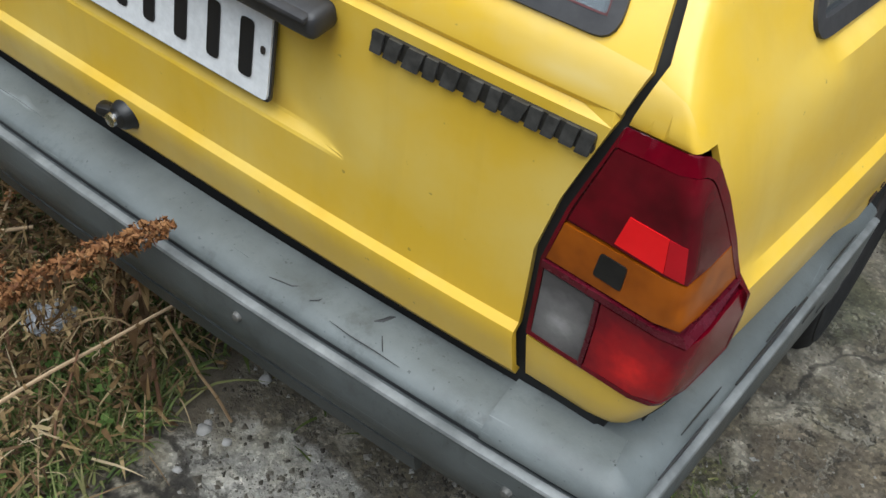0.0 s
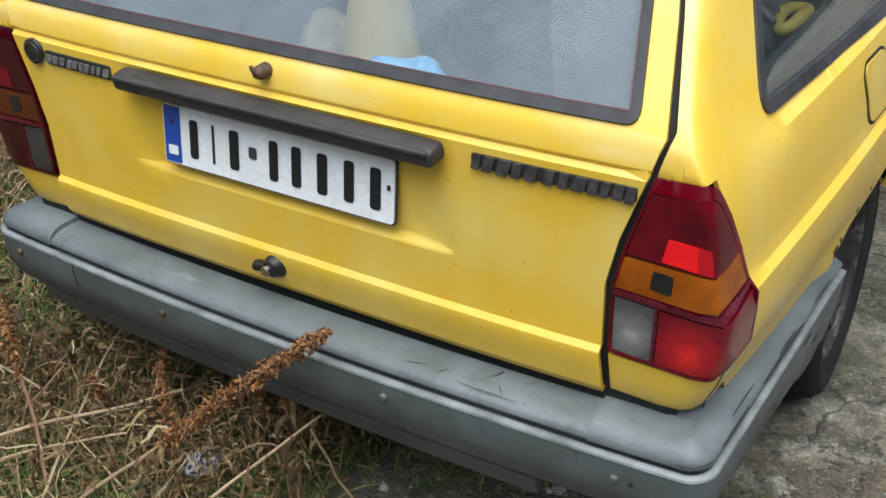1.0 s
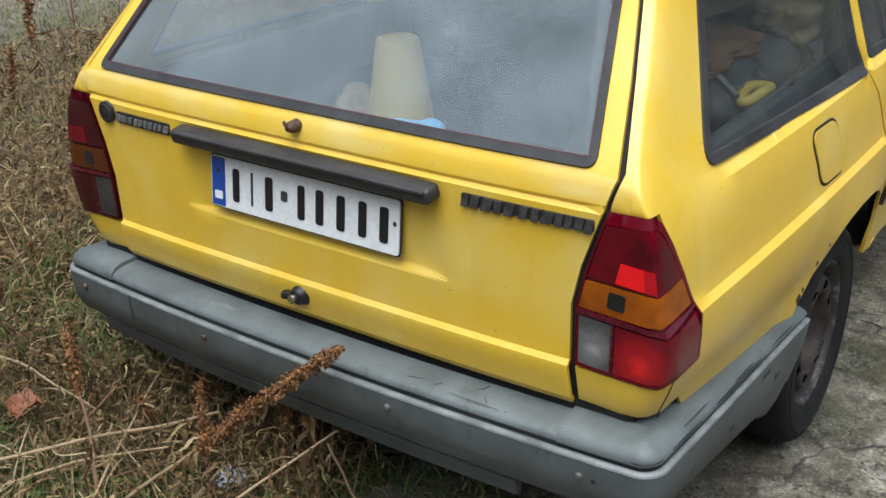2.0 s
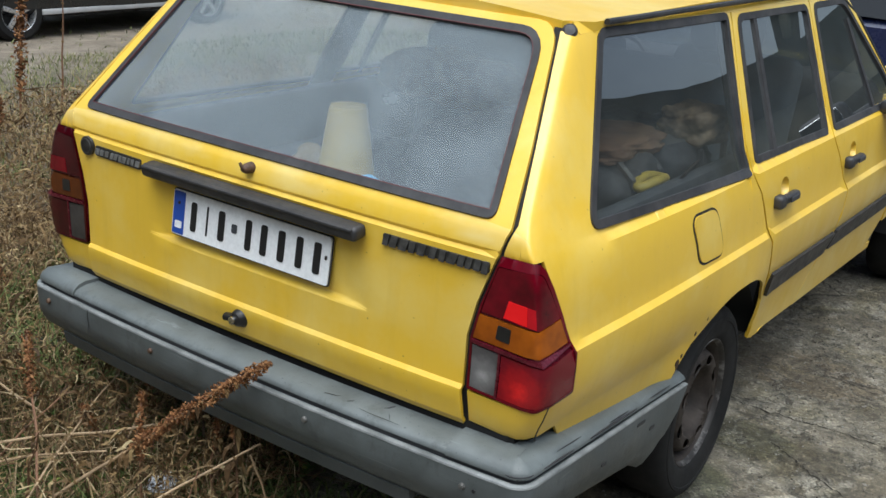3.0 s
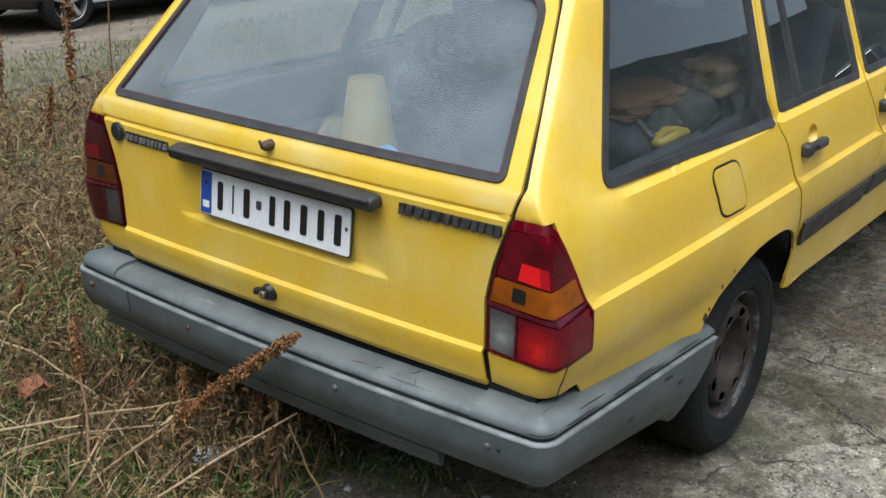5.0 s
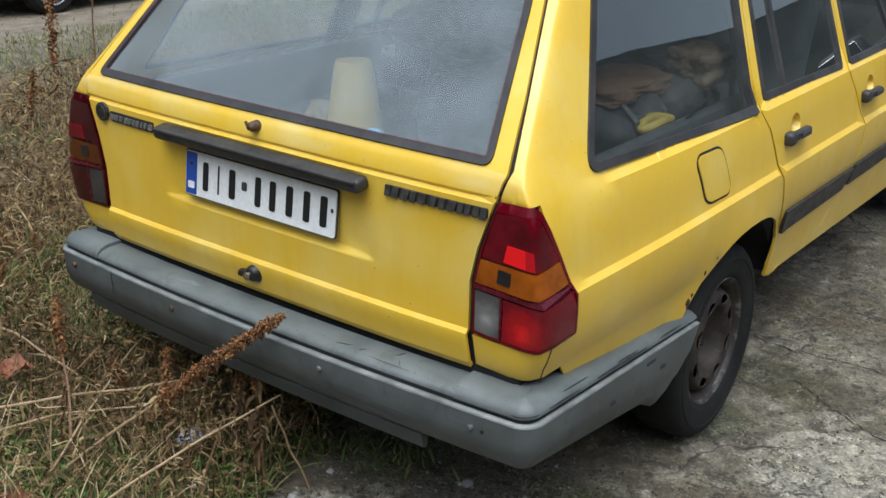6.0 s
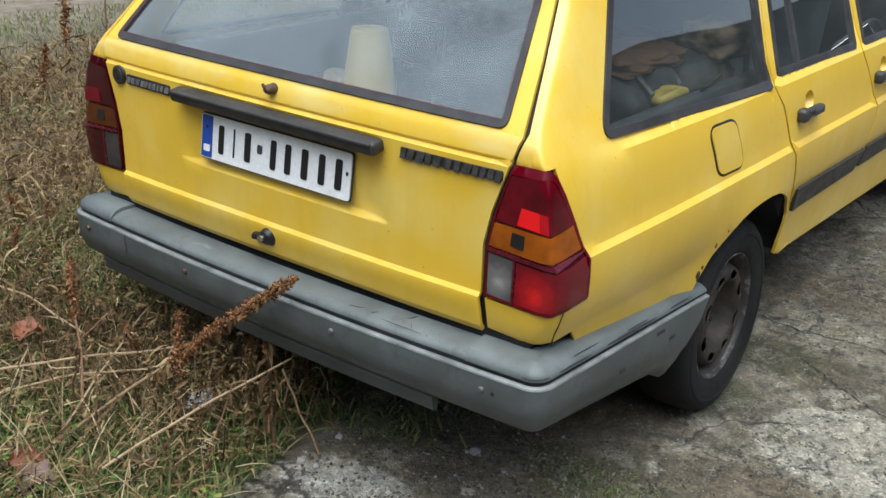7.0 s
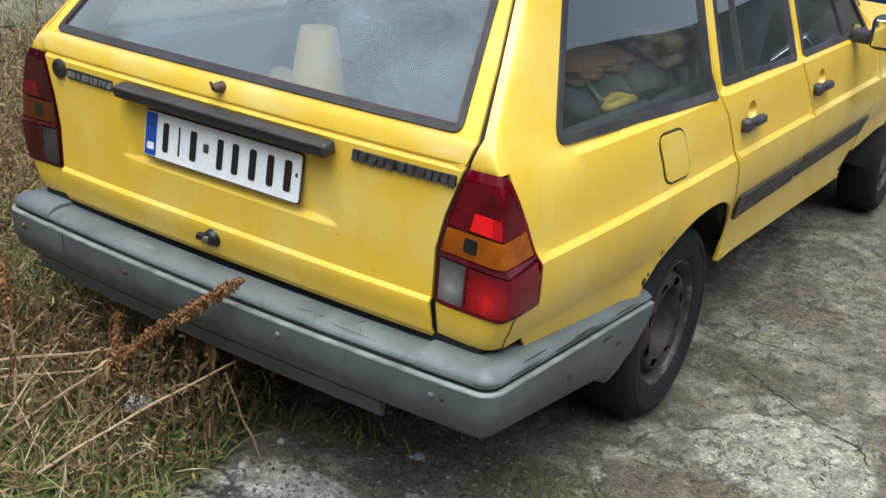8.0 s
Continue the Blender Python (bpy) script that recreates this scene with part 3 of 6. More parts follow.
glass_in = grown(win, -0.015)
part("window_seal", sheet(win, [glass_in], gate_at, 0.04, 0.012, lift=0.006), RUBBER, gate, "black rubber seal round the rear window")
part("seal_edge", sheet(grown(win, -0.0142), [grown(win, -0.0158)], gate_at, 0.05, 0.004, lift=0.0065), REDEDGE, gate, "thin red edge of the seal")
pane(sheet(grown(glass_in, 0.006), [], gate_at, 0.08, 0.004, lift=-0.004), REFGLASS, gate, "dusty rear window pane with painted sky haze")


for sgn in (1, -1):
    turn = (lambda vf: vf) if sgn > 0 else flipped
    sz = [0.59, 0.66, 0.78, 0.86, 0.97, 1.035, 1.16, 1.39]
    band = [(seam_x(z) - 0.022, z) for z in reversed(sz)] + [(seam_x(z) + 0.012, z) for z in sz]
    # black strip added behind the tailgate gap to darken it like shade
    part("gap_backing", turn(sheet(band, [], rear_gap, 0.05, 0.004)), DARK, car)


# quarter panels
def quarter_outline():
    out = [(seam_s(z) + GAP * 0.6, z) for z in (1.385, 1.30, 1.16, 1.05, 1.036, 1.018, 1.0, 0.985, 0.972)]
    out += [(s, 0.972) for s in (-0.15, -0.10, -0.06, -0.04, -0.024, -0.012, 0.0, 0.012)] + [(0.030, 0.972), (0.114, 0.790), (0.122, 0.764), (0.130, 0.664), (0.0, 0.652), (seam_s(0.66) + GAP * 0.6, 0.654), (seam_s(0.58) + GAP * 0.6, 0.577)]
    out += [(-0.08, 0.570), (-0.03, 0.568), (0.0, 0.568), (0.045, 0.568), (0.06, 0.570), (0.110, 0.573), (0.135, 0.530), (0.40, 0.495), (side_s(0.735, 0.48), 0.45)]
    for a in range(150, 14, -8):
        c, k = math.cos(radians(a)), math.sin(radians(a))
        y, z = HUB_Y + 0.010 + 0.355 * math.copysign(abs(c) ** 0.86, c), HUB_Z + 0.372 * k ** 0.92
        if z > 0.47:
            out.append((side_s(y, z), z))
    out += [(side_s(y, z), z) for y, z in ((1.343, 0.44), (1.334, 0.56), (1.257, 0.70), (1.212, 0.79), (1.160, 0.91), (1.122, 0.97), (1.135, 1.05), (1.235, 1.385))]
    return out


QWIN = rounded([(0.252, 0.990), (1.112, 0.966), (1.205, 1.380), (0.478, 1.386)], [0.05, 0.02, 0.03, 0.03], 5)


def on_corner(poly):
    return [(side_s(y, z), z) for y, z in poly]


for sgn in (1, -1):
    turn = (lambda vf: vf) if sgn > 0 else flipped
    q = part("quarter_panel", turn(sheet(quarter_outline(), [on_corner(grown(QWIN, -0.006))], corner, 0.04, 0.008, SIDE_LINES + [0.990, 1.0, 1.018, 1.036], ugrid=[-0.085, -0.06, -0.04, -0.024, -0.012, -0.006, 0.0, 0.006, 0.012, 0.024, 0.04, 0.06, 0.085])), YELLOW, car, "yellow quarter panel with a chipped wheel arch", sharp=27)
    inner = grown(QWIN, -0.019)
    part("window_seal", turn(sheet(on_corner(QWIN), [on_corner(inner)], corner, 0.05, 0.012, lift=0.005)), RUBBER, q)
    pane(turn(sheet(on_corner(grown(inner, 0.006)), [], corner, 0.12, 0.004, lift=-0.004)), SIDEGLASS, q)
    if sgn > 0:
        flap = rounded([(0.700, 0.936), (0.842, 0.934), (0.895, 0.793), (0.753, 0.796)], 0.034, 6)
        part("filler_flap", sheet(flap, [], side_at, 0.03, 0.004, lift=0.0035), YELLOW, q)
        part("flap_gap", sheet(grown(flap, 0.0065), [], side_at, 0.03, 0.002, lift=0.0012), DARK, q, "dark gap round the filler flap")


for sgn in (1, -1):
    turn = (lambda vf: vf) if sgn > 0 else flipped
    # apron coloured black to stand for the shaded gap over the bumper
    part("shaded_apron", turn(sheet([(-0.19, 0.525), (0.0, 0.520), (0.16, 0.510), (0.16, 0.575), (0.0, 0.590), (-0.19, 0.595)], [], corner, 0.03, 0.004, lift=-0.020, ugrid=[-0.04, -0.02, 0.0, 0.02, 0.04])), DARK, car, "recessed apron behind the bumper, blackened to stand for shade")


# doors
def door(name, outline, window, sgn, split=None, handle_y=1.4, label=""):
    turn = (lambda vf: vf) if sgn > 0 else flipped
    cup = [(handle_y + 0.01 + 0.036 * math.cos(a), 0.889 + 0.034 * math.sin(a)) for a in np.linspace(0, 2 * math.pi, 20, endpoint=False)]
    d = part(name, turn(sheet(outline, [grown(window, -0.006), cup], side_at, 0.05, 0.01, SIDE_LINES)), YELLOW, car, label, sharp=16)
    inner = grown(window, -0.019)
    part("window_seal", turn(sheet(window, [inner], side_at, 0.06, 0.012, lift=0.004)), RUBBER, d)
    pane(turn(sheet(grown(inner, 0.006), [], side_at, 0.15, 0.004, lift=-0.004)), SIDEGLASS, d)
    if split:
        (y0, z0), (y1, z1) = split
        bar = [(y0 - 0.012, z0), (y0 + 0.012, z0), (y1 + 0.012, z1), (y1 - 0.012, z1)]
        part("window_bar", turn(sheet(bar, [], side_at, 0.08, 0.014, lift=0.002)), RUBBER, d)
    # pull handle with its finger recess
    p = side_at(handle_y, 0.872)
    hd = joined(rbox(0.026, 0.155, 0.026, 0.009, 3, (p.x + 0.014, handle_y, 0.864)), rbox(0.034, 0.048, 0.040, 0.012, 3, (p.x + 0.012, handle_y - 0.060, 0.864)))
    h = part("handle", turn(hd), BLACK, d, "black plastic pull handle")
    def bowl(y, z):
        k = math.hypot((y - handle_y - 0.01) / 0.036, (z - 0.889) / 0.034)
        return side_at(y, z) - Vector((0.030 * math.sqrt(max(0.0, 1 - k * k)), 0, 0))
    part("finger_cup", turn(sheet(cup, [], bowl, 0.009, 0.003)), YELLOW, h)
    part("handle_inset", turn(rbox(0.004, 0.07, 0.018, 0.002, 1, (p.x + 0.034, handle_y + 0.01, 0.868))), TRIMGREY, h)
    return d


rear_rim = [(1.130, 0.972), (1.170, 0.91), (1.223, 0.79), (1.267, 0.70), (1.343, 0.56), (1.352, 0.40)]
REAR_DOOR = rear_rim + [(1.78, 0.385), (1.895, 0.49), (1.943, 0.58), (1.953, 0.76), (1.935, 0.80), (1.880, 0.89), (1.830, 0.965), (1.842, 1.05), (1.90, 1.385), (1.245, 1.385), (1.140, 1.05)]
REAR_WIN = rounded([(1.168, 0.985), (1.812, 0.975), (1.870, 1.368), (1.270, 1.372)], [0.02, 0.02, 0.04, 0.04], 4)
FRONT_DOOR = [(1.838, 0.965), (1.888, 0.89), (1.943, 0.80), (1.961, 0.76), (1.951, 0.58), (1.899, 0.489), (1.785, 0.383), (2.62, 0.37), (2.78, 0.48), (2.80, 0.76), (2.78, 0.965), (2.62, 1.06), (2.30, 1.385), (1.91, 1.385), (1.85, 1.05)]
FRONT_WIN = rounded([(1.875, 0.975), (2.66, 0.975), (2.56, 1.10), (2.26, 1.368), (1.93, 1.368)], [0.02, 0.01, 0.03, 0.05, 0.04], 4)
for sgn in (1, -1):
    turn = (lambda vf: vf) if sgn > 0 else flipped
    rd = door("rear_door", REAR_DOOR, REAR_WIN, sgn, ((1.335, 0.98), (1.40, 1.36)), 1.345, "yellow rear passenger door")
    fd = door("front_door", FRONT_DOOR, FRONT_WIN, sgn, ((2.36, 0.98), (2.26, 1.30)), 2.02, "yellow front door")
    for d, y0, y1 in ((rd, 1.375, 1.955), (fd, 1.960, 2.78)):
        strip = [(y0, 0.549), (y1, 0.549), (y1, 0.626), (y0, 0.626)]
        if d is rd:
            strip = [(1.362, 0.543), (1.928, 0.543), (1.950, 0.620), (1.334, 0.628)]
        part("rub_strip", turn(sheet(rounded(strip, 0.01, 2), [], side_at, 0.05, 0.012, lift=0.010)), BLACK, d, "broad black rubbing strip")
    part("fender", turn(sheet([(2.812, 0.46), (2.812, 0.76), (2.79, 0.955), (3.6, 0.93), (4.25, 0.86), (4.30, 0.5), (3.95, 0.46)] + [(HUB_Y + BASE + 0.36 * math.cos(radians(a)), HUB_Z + 0.36 * math.sin(radians(a))) for a in range(28, 156, 8)], [], side_at, 0.06, 0.008, SIDE_LINES)), YELLOW, car)
    part("sill", turn(sheet([(1.42, 0.375), (2.78, 0.345), (2.78, 0.372), (1.42, 0.40)], [], lambda y, z: side_at(y, z) - Vector((0.012, 0, 0)), 0.08, 0.02)), YELLOW, car)
    part("roof_gutter", turn(tube([(0.630, 0.50, 1.402), (0.634, 0.9, 1.404), (0.632, 1.5, 1.404), (0.626, 2.2, 1.398), (0.66, 2.42, 1.29), (0.74, 2.68, 1.06)], 0.008, 8)), BLACK, car, "black roof gutter trim")
    part("side_rail", turn(sheet([(0.40, 1.380), (2.32, 1.380), (2.32, 1.405), (0.40, 1.405)], [], side_at, 0.12, 0.02)), YELLOW, car)


for sgn in (1, -1):
    turn = (lambda vf: vf) if sgn > 0 else flipped
    # black sheet added behind the doors so their seams look shaded
    part("seam_backing", turn(sheet([(1.40, 0.40), (2.84, 0.36), (2.84, 0.955), (1.10, 0.955), (1.16, 0.82), (1.34, 0.68)], [], lambda y, z: side_at(y, z) - Vector((0.022, 0, 0)), 0.08, 0.006)), DARK, car)
    part("inner_pillar", turn(sheet([(1.07, 0.95), (1.19, 0.95), (1.285, 1.38), (1.155, 1.38)], [], lambda y, z: side_at(y, z) - Vector((0.016, 0, 0)), 0.08, 0.006)), DARK, car)
    part("inner_pillar", turn(sheet([(1.82, 0.95), (1.88, 0.95), (1.93, 1.38), (1.87, 1.38)], [], lambda y, z: side_at(y, z) - Vector((0.016, 0, 0)), 0.08, 0.006)), DARK, car)


# roof, bonnet, windscreen
def roof_at(x, y):
    return Vector((x, y, 1.402 + 0.030 * (1 - (x / 0.62) ** 2) + 0.012 * math.sin(math.pi * min(1, max(0, (y - 0.37) / 2.0)))))


part("roof", sheet([(-0.58, 0.385), (0.58, 0.385), (0.622, 0.46), (0.622, 2.3), (-0.622, 2.3), (-0.622, 0.46)], [], roof_at, 0.12, 0.03), YELLOW, car)
part("bonnet", sheet([(-0.78, 2.80), (0.78, 2.80), (0.75, 4.3), (-0.75, 4.3)], [], lambda x, y: Vector((x, y, 0.915 - 0.06 * (y - 2.8) / 1.5 + 0.025 * (1 - (x / 0.8) ** 2))), 0.15, 0.02), YELLOW, car)
ws = part("windscreen", sheet([(-0.62, 0.0), (0.62, 0.0), (0.74, 1.0), (-0.74, 1.0)], [], lambda x, v: Vector((x, 2.30 + 0.55 * v, 1.40 - 0.43 * v)), 0.2, 0.005), SCREENGLASS, car, "dusty windscreen")
ws.visible_shadow = False
part("front_panel", rbox(1.5, 0.06, 0.42, 0.02, 2, (0, 4.28, 0.66)), YELLOW, car)
part("front_bumper", rbox(1.66, 0.16, 0.16, 0.04, 3, (0, 4.38, 0.47)), GREY, car)
part("floor_pan", rbox(1.36, 3.9, 0.05, 0.01, 1, (0, 2.15, 0.30)), DARK, car)
part("rear_valance", rbox(1.50, 0.03, 0.26, 0.01, 1, (0, 0.06, 0.47)), DARK, car)
for sx in (-1, 1):
    for cy in (HUB_Y, HUB_Y + BASE):
        ring = [(0.385 * math.cos(a), 0.385 * math.sin(a)) for a in np.linspace(radians(14), radians(180), 28)]
        vs = [Vector((h, p, q)) for p, q in ring for h in (-0.28, -0.008)] + [Vector((-0.28, 0, -0.05))]
        fs = [(2 * i, 2 * i + 2, 2 * i + 3, 2 * i + 1) for i in range(27)] + [(2 * i, 56, 2 * i + 2) for i in range(27)]
        part("wheel_arch_liner", moved((vs, fs), pose(sx * 0.80, cy, HUB_Z, 0, 0, 0 if sx > 0 else 180)), DARK, car)


# bumper: a hollow rail swept round the rear corners
def bumper_path():
    """The outermost line of the bumper in plan, from one wheel arch round to the other."""
    pts = [(0.842 - 0.0065 * y, y) for y in (0.80, 0.74, 0.66, 0.56, 0.45, 0.33, 0.22, 0.12, 0.06)]
    cx, cy, r = 0.790, 0.012, 0.052
    for a in range(0, 91, 10):
        pts.append((cx + r * math.cos(radians(a)), cy - r * math.sin(radians(a))))
    pts += [(x, -0.068 + 0.044 * x * x) for x in (0.72, 0.64, 0.56, 0.46, 0.36, 0.26, 0.16, 0.06)]
    return pts + [(-0.984 * x, y) for x, y in reversed(pts)]


def rail(section, path, wave=0.0):
    """Sweeps a section of (outwards, height) along the plan path; the sides sag forwards and end in a slanting cut."""
    pts = [Vector((x, y, 0)) for x, y in path]
    vs, fs, k = [], [], len(section)
    for i, p in enumerate(pts):
        d = (pts[min(i + 1, len(pts) - 1)] - pts[max(i - 1, 0)]).normalized()
        n = Vector((-d.y, d.x, 0))
        n = n if n.dot(p - Vector((0, 0.6, 0))) > 0 else -n
        for o, z in section:
            sag = lerp([(0.385, 0.150), (0.45, 0.095), (0.50, 0.063), (0.555, 0.086)], z) * max(0.0, p.y)
            cut = 0.18 * min(1.0, max(0.0, (0.480 - z) / 0.085)) * min(1.0, max(0.0, (p.y - 0.55) / 0.25))
            w = wave * noise.noise((p.x * 5, p.y * 5, z * 9))
            vs.append(p + n * (o + w) + Vector((0, -cut, z - sag + 0.6 * w)))
    for i in range(len(pts) - 1):
        for j in range(k - 1):
            a = i * k + j
            fs.append((a, a + 1, a + k + 1, a + k))
    fs.append(tuple(range(k)))
    fs.append(tuple((len(pts) - 1) * k + j for j in reversed(range(k))))
    return vs, fs


PATH_B = bumper_path()
bumper = part("rear_bumper", rail([(-0.098, 0.46), (-0.098, 0.540), (-0.093, 0.5475), (-0.050, 0.5455), (-0.030, 0.5410), (-0.018, 0.534), (-0.013, 0.527), (-0.0135, 0.5225), (-0.019, 0.5195), (-0.03, 0.515)], PATH_B, 0.0012), GREY, car, "grey plastic bumper, scuffed and cracked on top", sharp=50)
part("bumper_face", rail([(-0.022, 0.508), (-0.013, 0.5128), (-0.006, 0.5125), (-0.001, 0.509), (0.0, 0.503), (-0.001, 0.462), (-0.004, 0.432), (-0.0085, 0.426), (-0.012, 0.412), (-0.022, 0.396), (-0.036, 0.387), (-0.055, 0.390), (-0.055, 0.48)], PATH_B, 0.001), DARKFACE, bumper, "darker face of the bumper")
part("groove_strip", rail([(-0.026, 0.508), (-0.0175, 0.5105), (-0.0175, 0.5205), (-0.026, 0.522)], PATH_B), GROOVE, bumper, "dark groove line")
for k in (0, 1):
    path = [p for p in PATH_B if (p[0] > 0.62 if k == 0 else p[0] < -0.62)]
    part("bumper_end_cap", rail([(-0.095, 0.539), (-0.092, 0.5560), (-0.050, 0.5565), (-0.028, 0.5505), (-0.013, 0.538), (-0.0085, 0.5275), (-0.010, 0.5225), (-0.03, 0.530)], path, 0.0012), GREY, bumper, "raised end cap over the bumper rail", sharp=50)
part("worn_edge", rail([(-0.0125, 0.5126), (-0.0065, 0.5137), (-0.0005, 0.5110), (0.0010, 0.5070), (0.0003, 0.5050), (-0.004, 0.509)], PATH_B, 0.001), WORNEDGE, bumper, "pale worn edge of the face")
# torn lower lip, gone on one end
part("lower_lip", rail([(-0.040, 0.395), (-0.022, 0.390), (-0.032, 0.352), (-0.046, 0.345), (-0.052, 0.38)], [(0.545, -0.055), (0.50, -0.057)] + [q for q in PATH_B if -0.75 < q[0] < 0.4], 0.004), MUDDYSHADE, bumper, "torn plastic lower lip")
for x, z in ((-0.735, 0.478), (-0.28, 0.478), (0.259, 0.478), (0.693, 0.472)):
    y = -0.0685 + 0.044 * x * x
    part("bolt", moved(lathe([(0.0, 0.006), (0.006, 0.005), (0.008, 0.0), (0.008, -0.01)], 12), pose(x, y, z, 0, 0, -90)), STUBRUST if x < 0 else BOLT, bumper, "small bolt head")
part("drain_hole", moved(lathe([(0.0, 0.0012), (0.004, 0.001), (0.0045, -0.004)], 10), pose(0.722, -0.0455, 0.470, 0, 0, -90)), DARK, bumper, "small dark hole")
for sx in (1, -1):
    part("bolt", moved(lathe([(0.0, 0.005), (0.007, 0.004), (0.010, 0.0), (0.010, -0.008)], 12), pose(sx * 0.829, 0.775, 0.4495, 0, 0, 0 if sx > 0 else 180)), RUST, bumper, "rusty bolt at the bumper's end")


# tail lamps
def lamp(sgn):
    """A wrap-round lamp: a dark-red housing with a proud rim, and the lens fields let into it."""
    turn = (lambda vf: vf) if sgn > 0 else flipped
    red, amber, clear, glint = (REDLENS, AMBER, CLEARLENS, REFLECT) if sgn > 0 else (DARKRED, DARKAMBER, DARKCLEAR, DARKGLINT)
    bend = [-0.024, -0.012, -0.006, 0.0, 0.006, 0.012, 0.024]

    if sgn > 0:
        # bright middle put into both lens colours to stand for the bowls' glow
        brake = glow_lens("brake_lens", corner(-0.050, 0.698), 0.075, (0.72, 0.014, 0.014), (0.14, 0.001, 0.009))
        clear = glow_lens("reversing_lens", corner(-0.155, 0.706), 0.055, (0.34, 0.33, 0.32), (0.085, 0.08, 0.08))
    else:
        brake = red

    def left(z, d=0.006):
        return (seam_s(z) + d, z)
    shape = [left(0.970), left(0.86), left(0.78), left(0.662), (0.0, 0.654), (0.126, 0.668), (0.119, 0.764), (0.1115, 0.790), (0.0275, 0.970)]
    shape = rounded(shape, [0.003, 0, 0, 0.004, 0.01, 0.008, 0, 0, 0.024], 4)
    t = part("tail_lamp", turn(sheet(shape, [], corner, 0.03, 0.035, lift=-0.002, ugrid=bend)), LAMPRIM, car, "wedge-shaped tail lamp with red, amber and clear fields" if sgn > 0 else "dark wedge-shaped tail lamp")

    def field(name, poly, mat, lift, label="", holes=()):
        return part(name, turn(sheet(poly, list(holes), corner, 0.03, 0.010, lift=lift, ugrid=bend)), mat, t, label, sharp=28)
    inner = rounded([left(0.950, 0.016), left(0.846, 0.015), (0.0, 0.838), (0.074, 0.849), (0.018, 0.954)], [0.006, 0, 0, 0, 0.022], 4)
    field("rim", shape, red, 0.0046, "thin dark red rim", [grown(rounded([left(0.952, 0.013), left(0.86, 0.012), left(0.78, 0.012), left(0.668, 0.012), (0.0, 0.661), (0.120, 0.674), (0.113, 0.764), (0.104, 0.789), (0.020, 0.954)], [0.005] * 8 + [0.02], 3), 0)])
    field("red_field", inner, red, 0.004, "dark red lens")
    field("amber_field", [left(0.838, 0.013), (0.0, 0.836), (0.076, 0.847), (0.103, 0.788), (0.0, 0.776), left(0.784, 0.012)], amber, 0.004, "amber lens")
    field("lens_rib", [left(0.781, 0.010), (0.0, 0.772), (0.108, 0.785), (0.112, 0.777), (0.0, 0.763), left(0.772, 0.010)], LAMPRIM, 0.0072, "proud red rib")
    mid = -0.116
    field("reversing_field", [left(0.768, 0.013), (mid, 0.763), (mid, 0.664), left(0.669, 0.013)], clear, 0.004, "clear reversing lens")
    field("divider", [(mid + 0.001, 0.766), (mid + 0.007, 0.766), (mid + 0.007, 0.661), (mid + 0.001, 0.661)], LAMPRIM, 0.0065)
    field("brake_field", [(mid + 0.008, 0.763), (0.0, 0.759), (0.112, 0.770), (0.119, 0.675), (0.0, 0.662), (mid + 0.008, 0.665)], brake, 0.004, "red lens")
    field("reflector", [(-0.103, 0.886), (-0.034, 0.884), (-0.032, 0.843), (-0.110, 0.847)], glint, 0.0052, "bright red reflector")
    field("reflector", [(-0.033, 0.884), (-0.006, 0.883), (-0.004, 0.841), (-0.031, 0.843)], REFLECTDIM if sgn > 0 else DARKGLINT, 0.0052, "dim red reflector")
    field("bulb_shade", rounded([(-0.122, 0.828), (-0.080, 0.826), (-0.080, 0.794), (-0.122, 0.797)], 0.004, 2), LOCKBLACK, 0.0055, "dark bulb shade")
    return t


lamp(1)
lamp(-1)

# number plate with plain bars
plate = part("number_plate", sheet(rounded([(-0.272, 0.788), (0.252, 0.788), (0.252, 0.902), (-0.272, 0.902)], 0.008, 3), [], lambda x, z: Vector((x, 0.004 + (z - 0.79) * 0.12, z)), 0.06, 0.004), WHITE, car, "white number plate with a blue band")


def on_plate(x0, x1, z0, z1, mat, name, lift=0.0015, r=0.003):
    return part(name, sheet(rounded([(x0, z0), (x1, z0), (x1, z1), (x0, z1)], r, 2), [], lambda x, z: Vector((x, 0.004 + (z - 0.79) * 0.12, z)), 0.08, 0.001, lift=lift), mat, plate)


on_plate(-0.269, -0.229, 0.791, 0.899, BLUE, "blue_band")
on_plate(-0.260, -0.236, 0.806, 0.824, WHITE, "country_bar", 0.0025)
on_plate(-0.253, -0.245, 0.866, 0.874, STEEL, "screw", 0.0025)
for x, w in ((-0.214, 0.038), (-0.152, 0.010), (-0.118, 0.042), (-0.024, 0.038), (0.026, 0.040), (0.082, 0.042), (0.140, 0.040), (0.194, 0.042)):
    on_plate(x + 0.24 * w, x + 0.76 * w, 0.808, 0.882, INK, "character_bar", 0.002, 0.006 if w > 0.02 else 0.002)
on_plate(-0.062, -0.044, 0.838, 0.860, TRIMGREY, "seal_bar", 0.002, 0.004)
on_plate(0.239, 0.246, 0.848, 0.858, STEEL, "screw", 0.003)
frame_poly = rounded([(-0.275, 0.785), (0.255, 0.785), (0.255, 0.905), (-0.275, 0.905)], 0.009, 3)
part("plate_edge", sheet(frame_poly, [], lambda x, z: Vector((x, 0.004 + (z - 0.79) * 0.12, z)), 0.06, 0.004, lift=-0.003), BLACK, plate)

# lamp bar over the plate
bar = moved(rbox(0.705, 0.045, 0.034, 0.011, 3), pose(-0.002, -0.002, 0.9415, 8, 0, 0))
part("plate_lamp_bar", bar, BLACK, gate, "black plastic lamp bar")
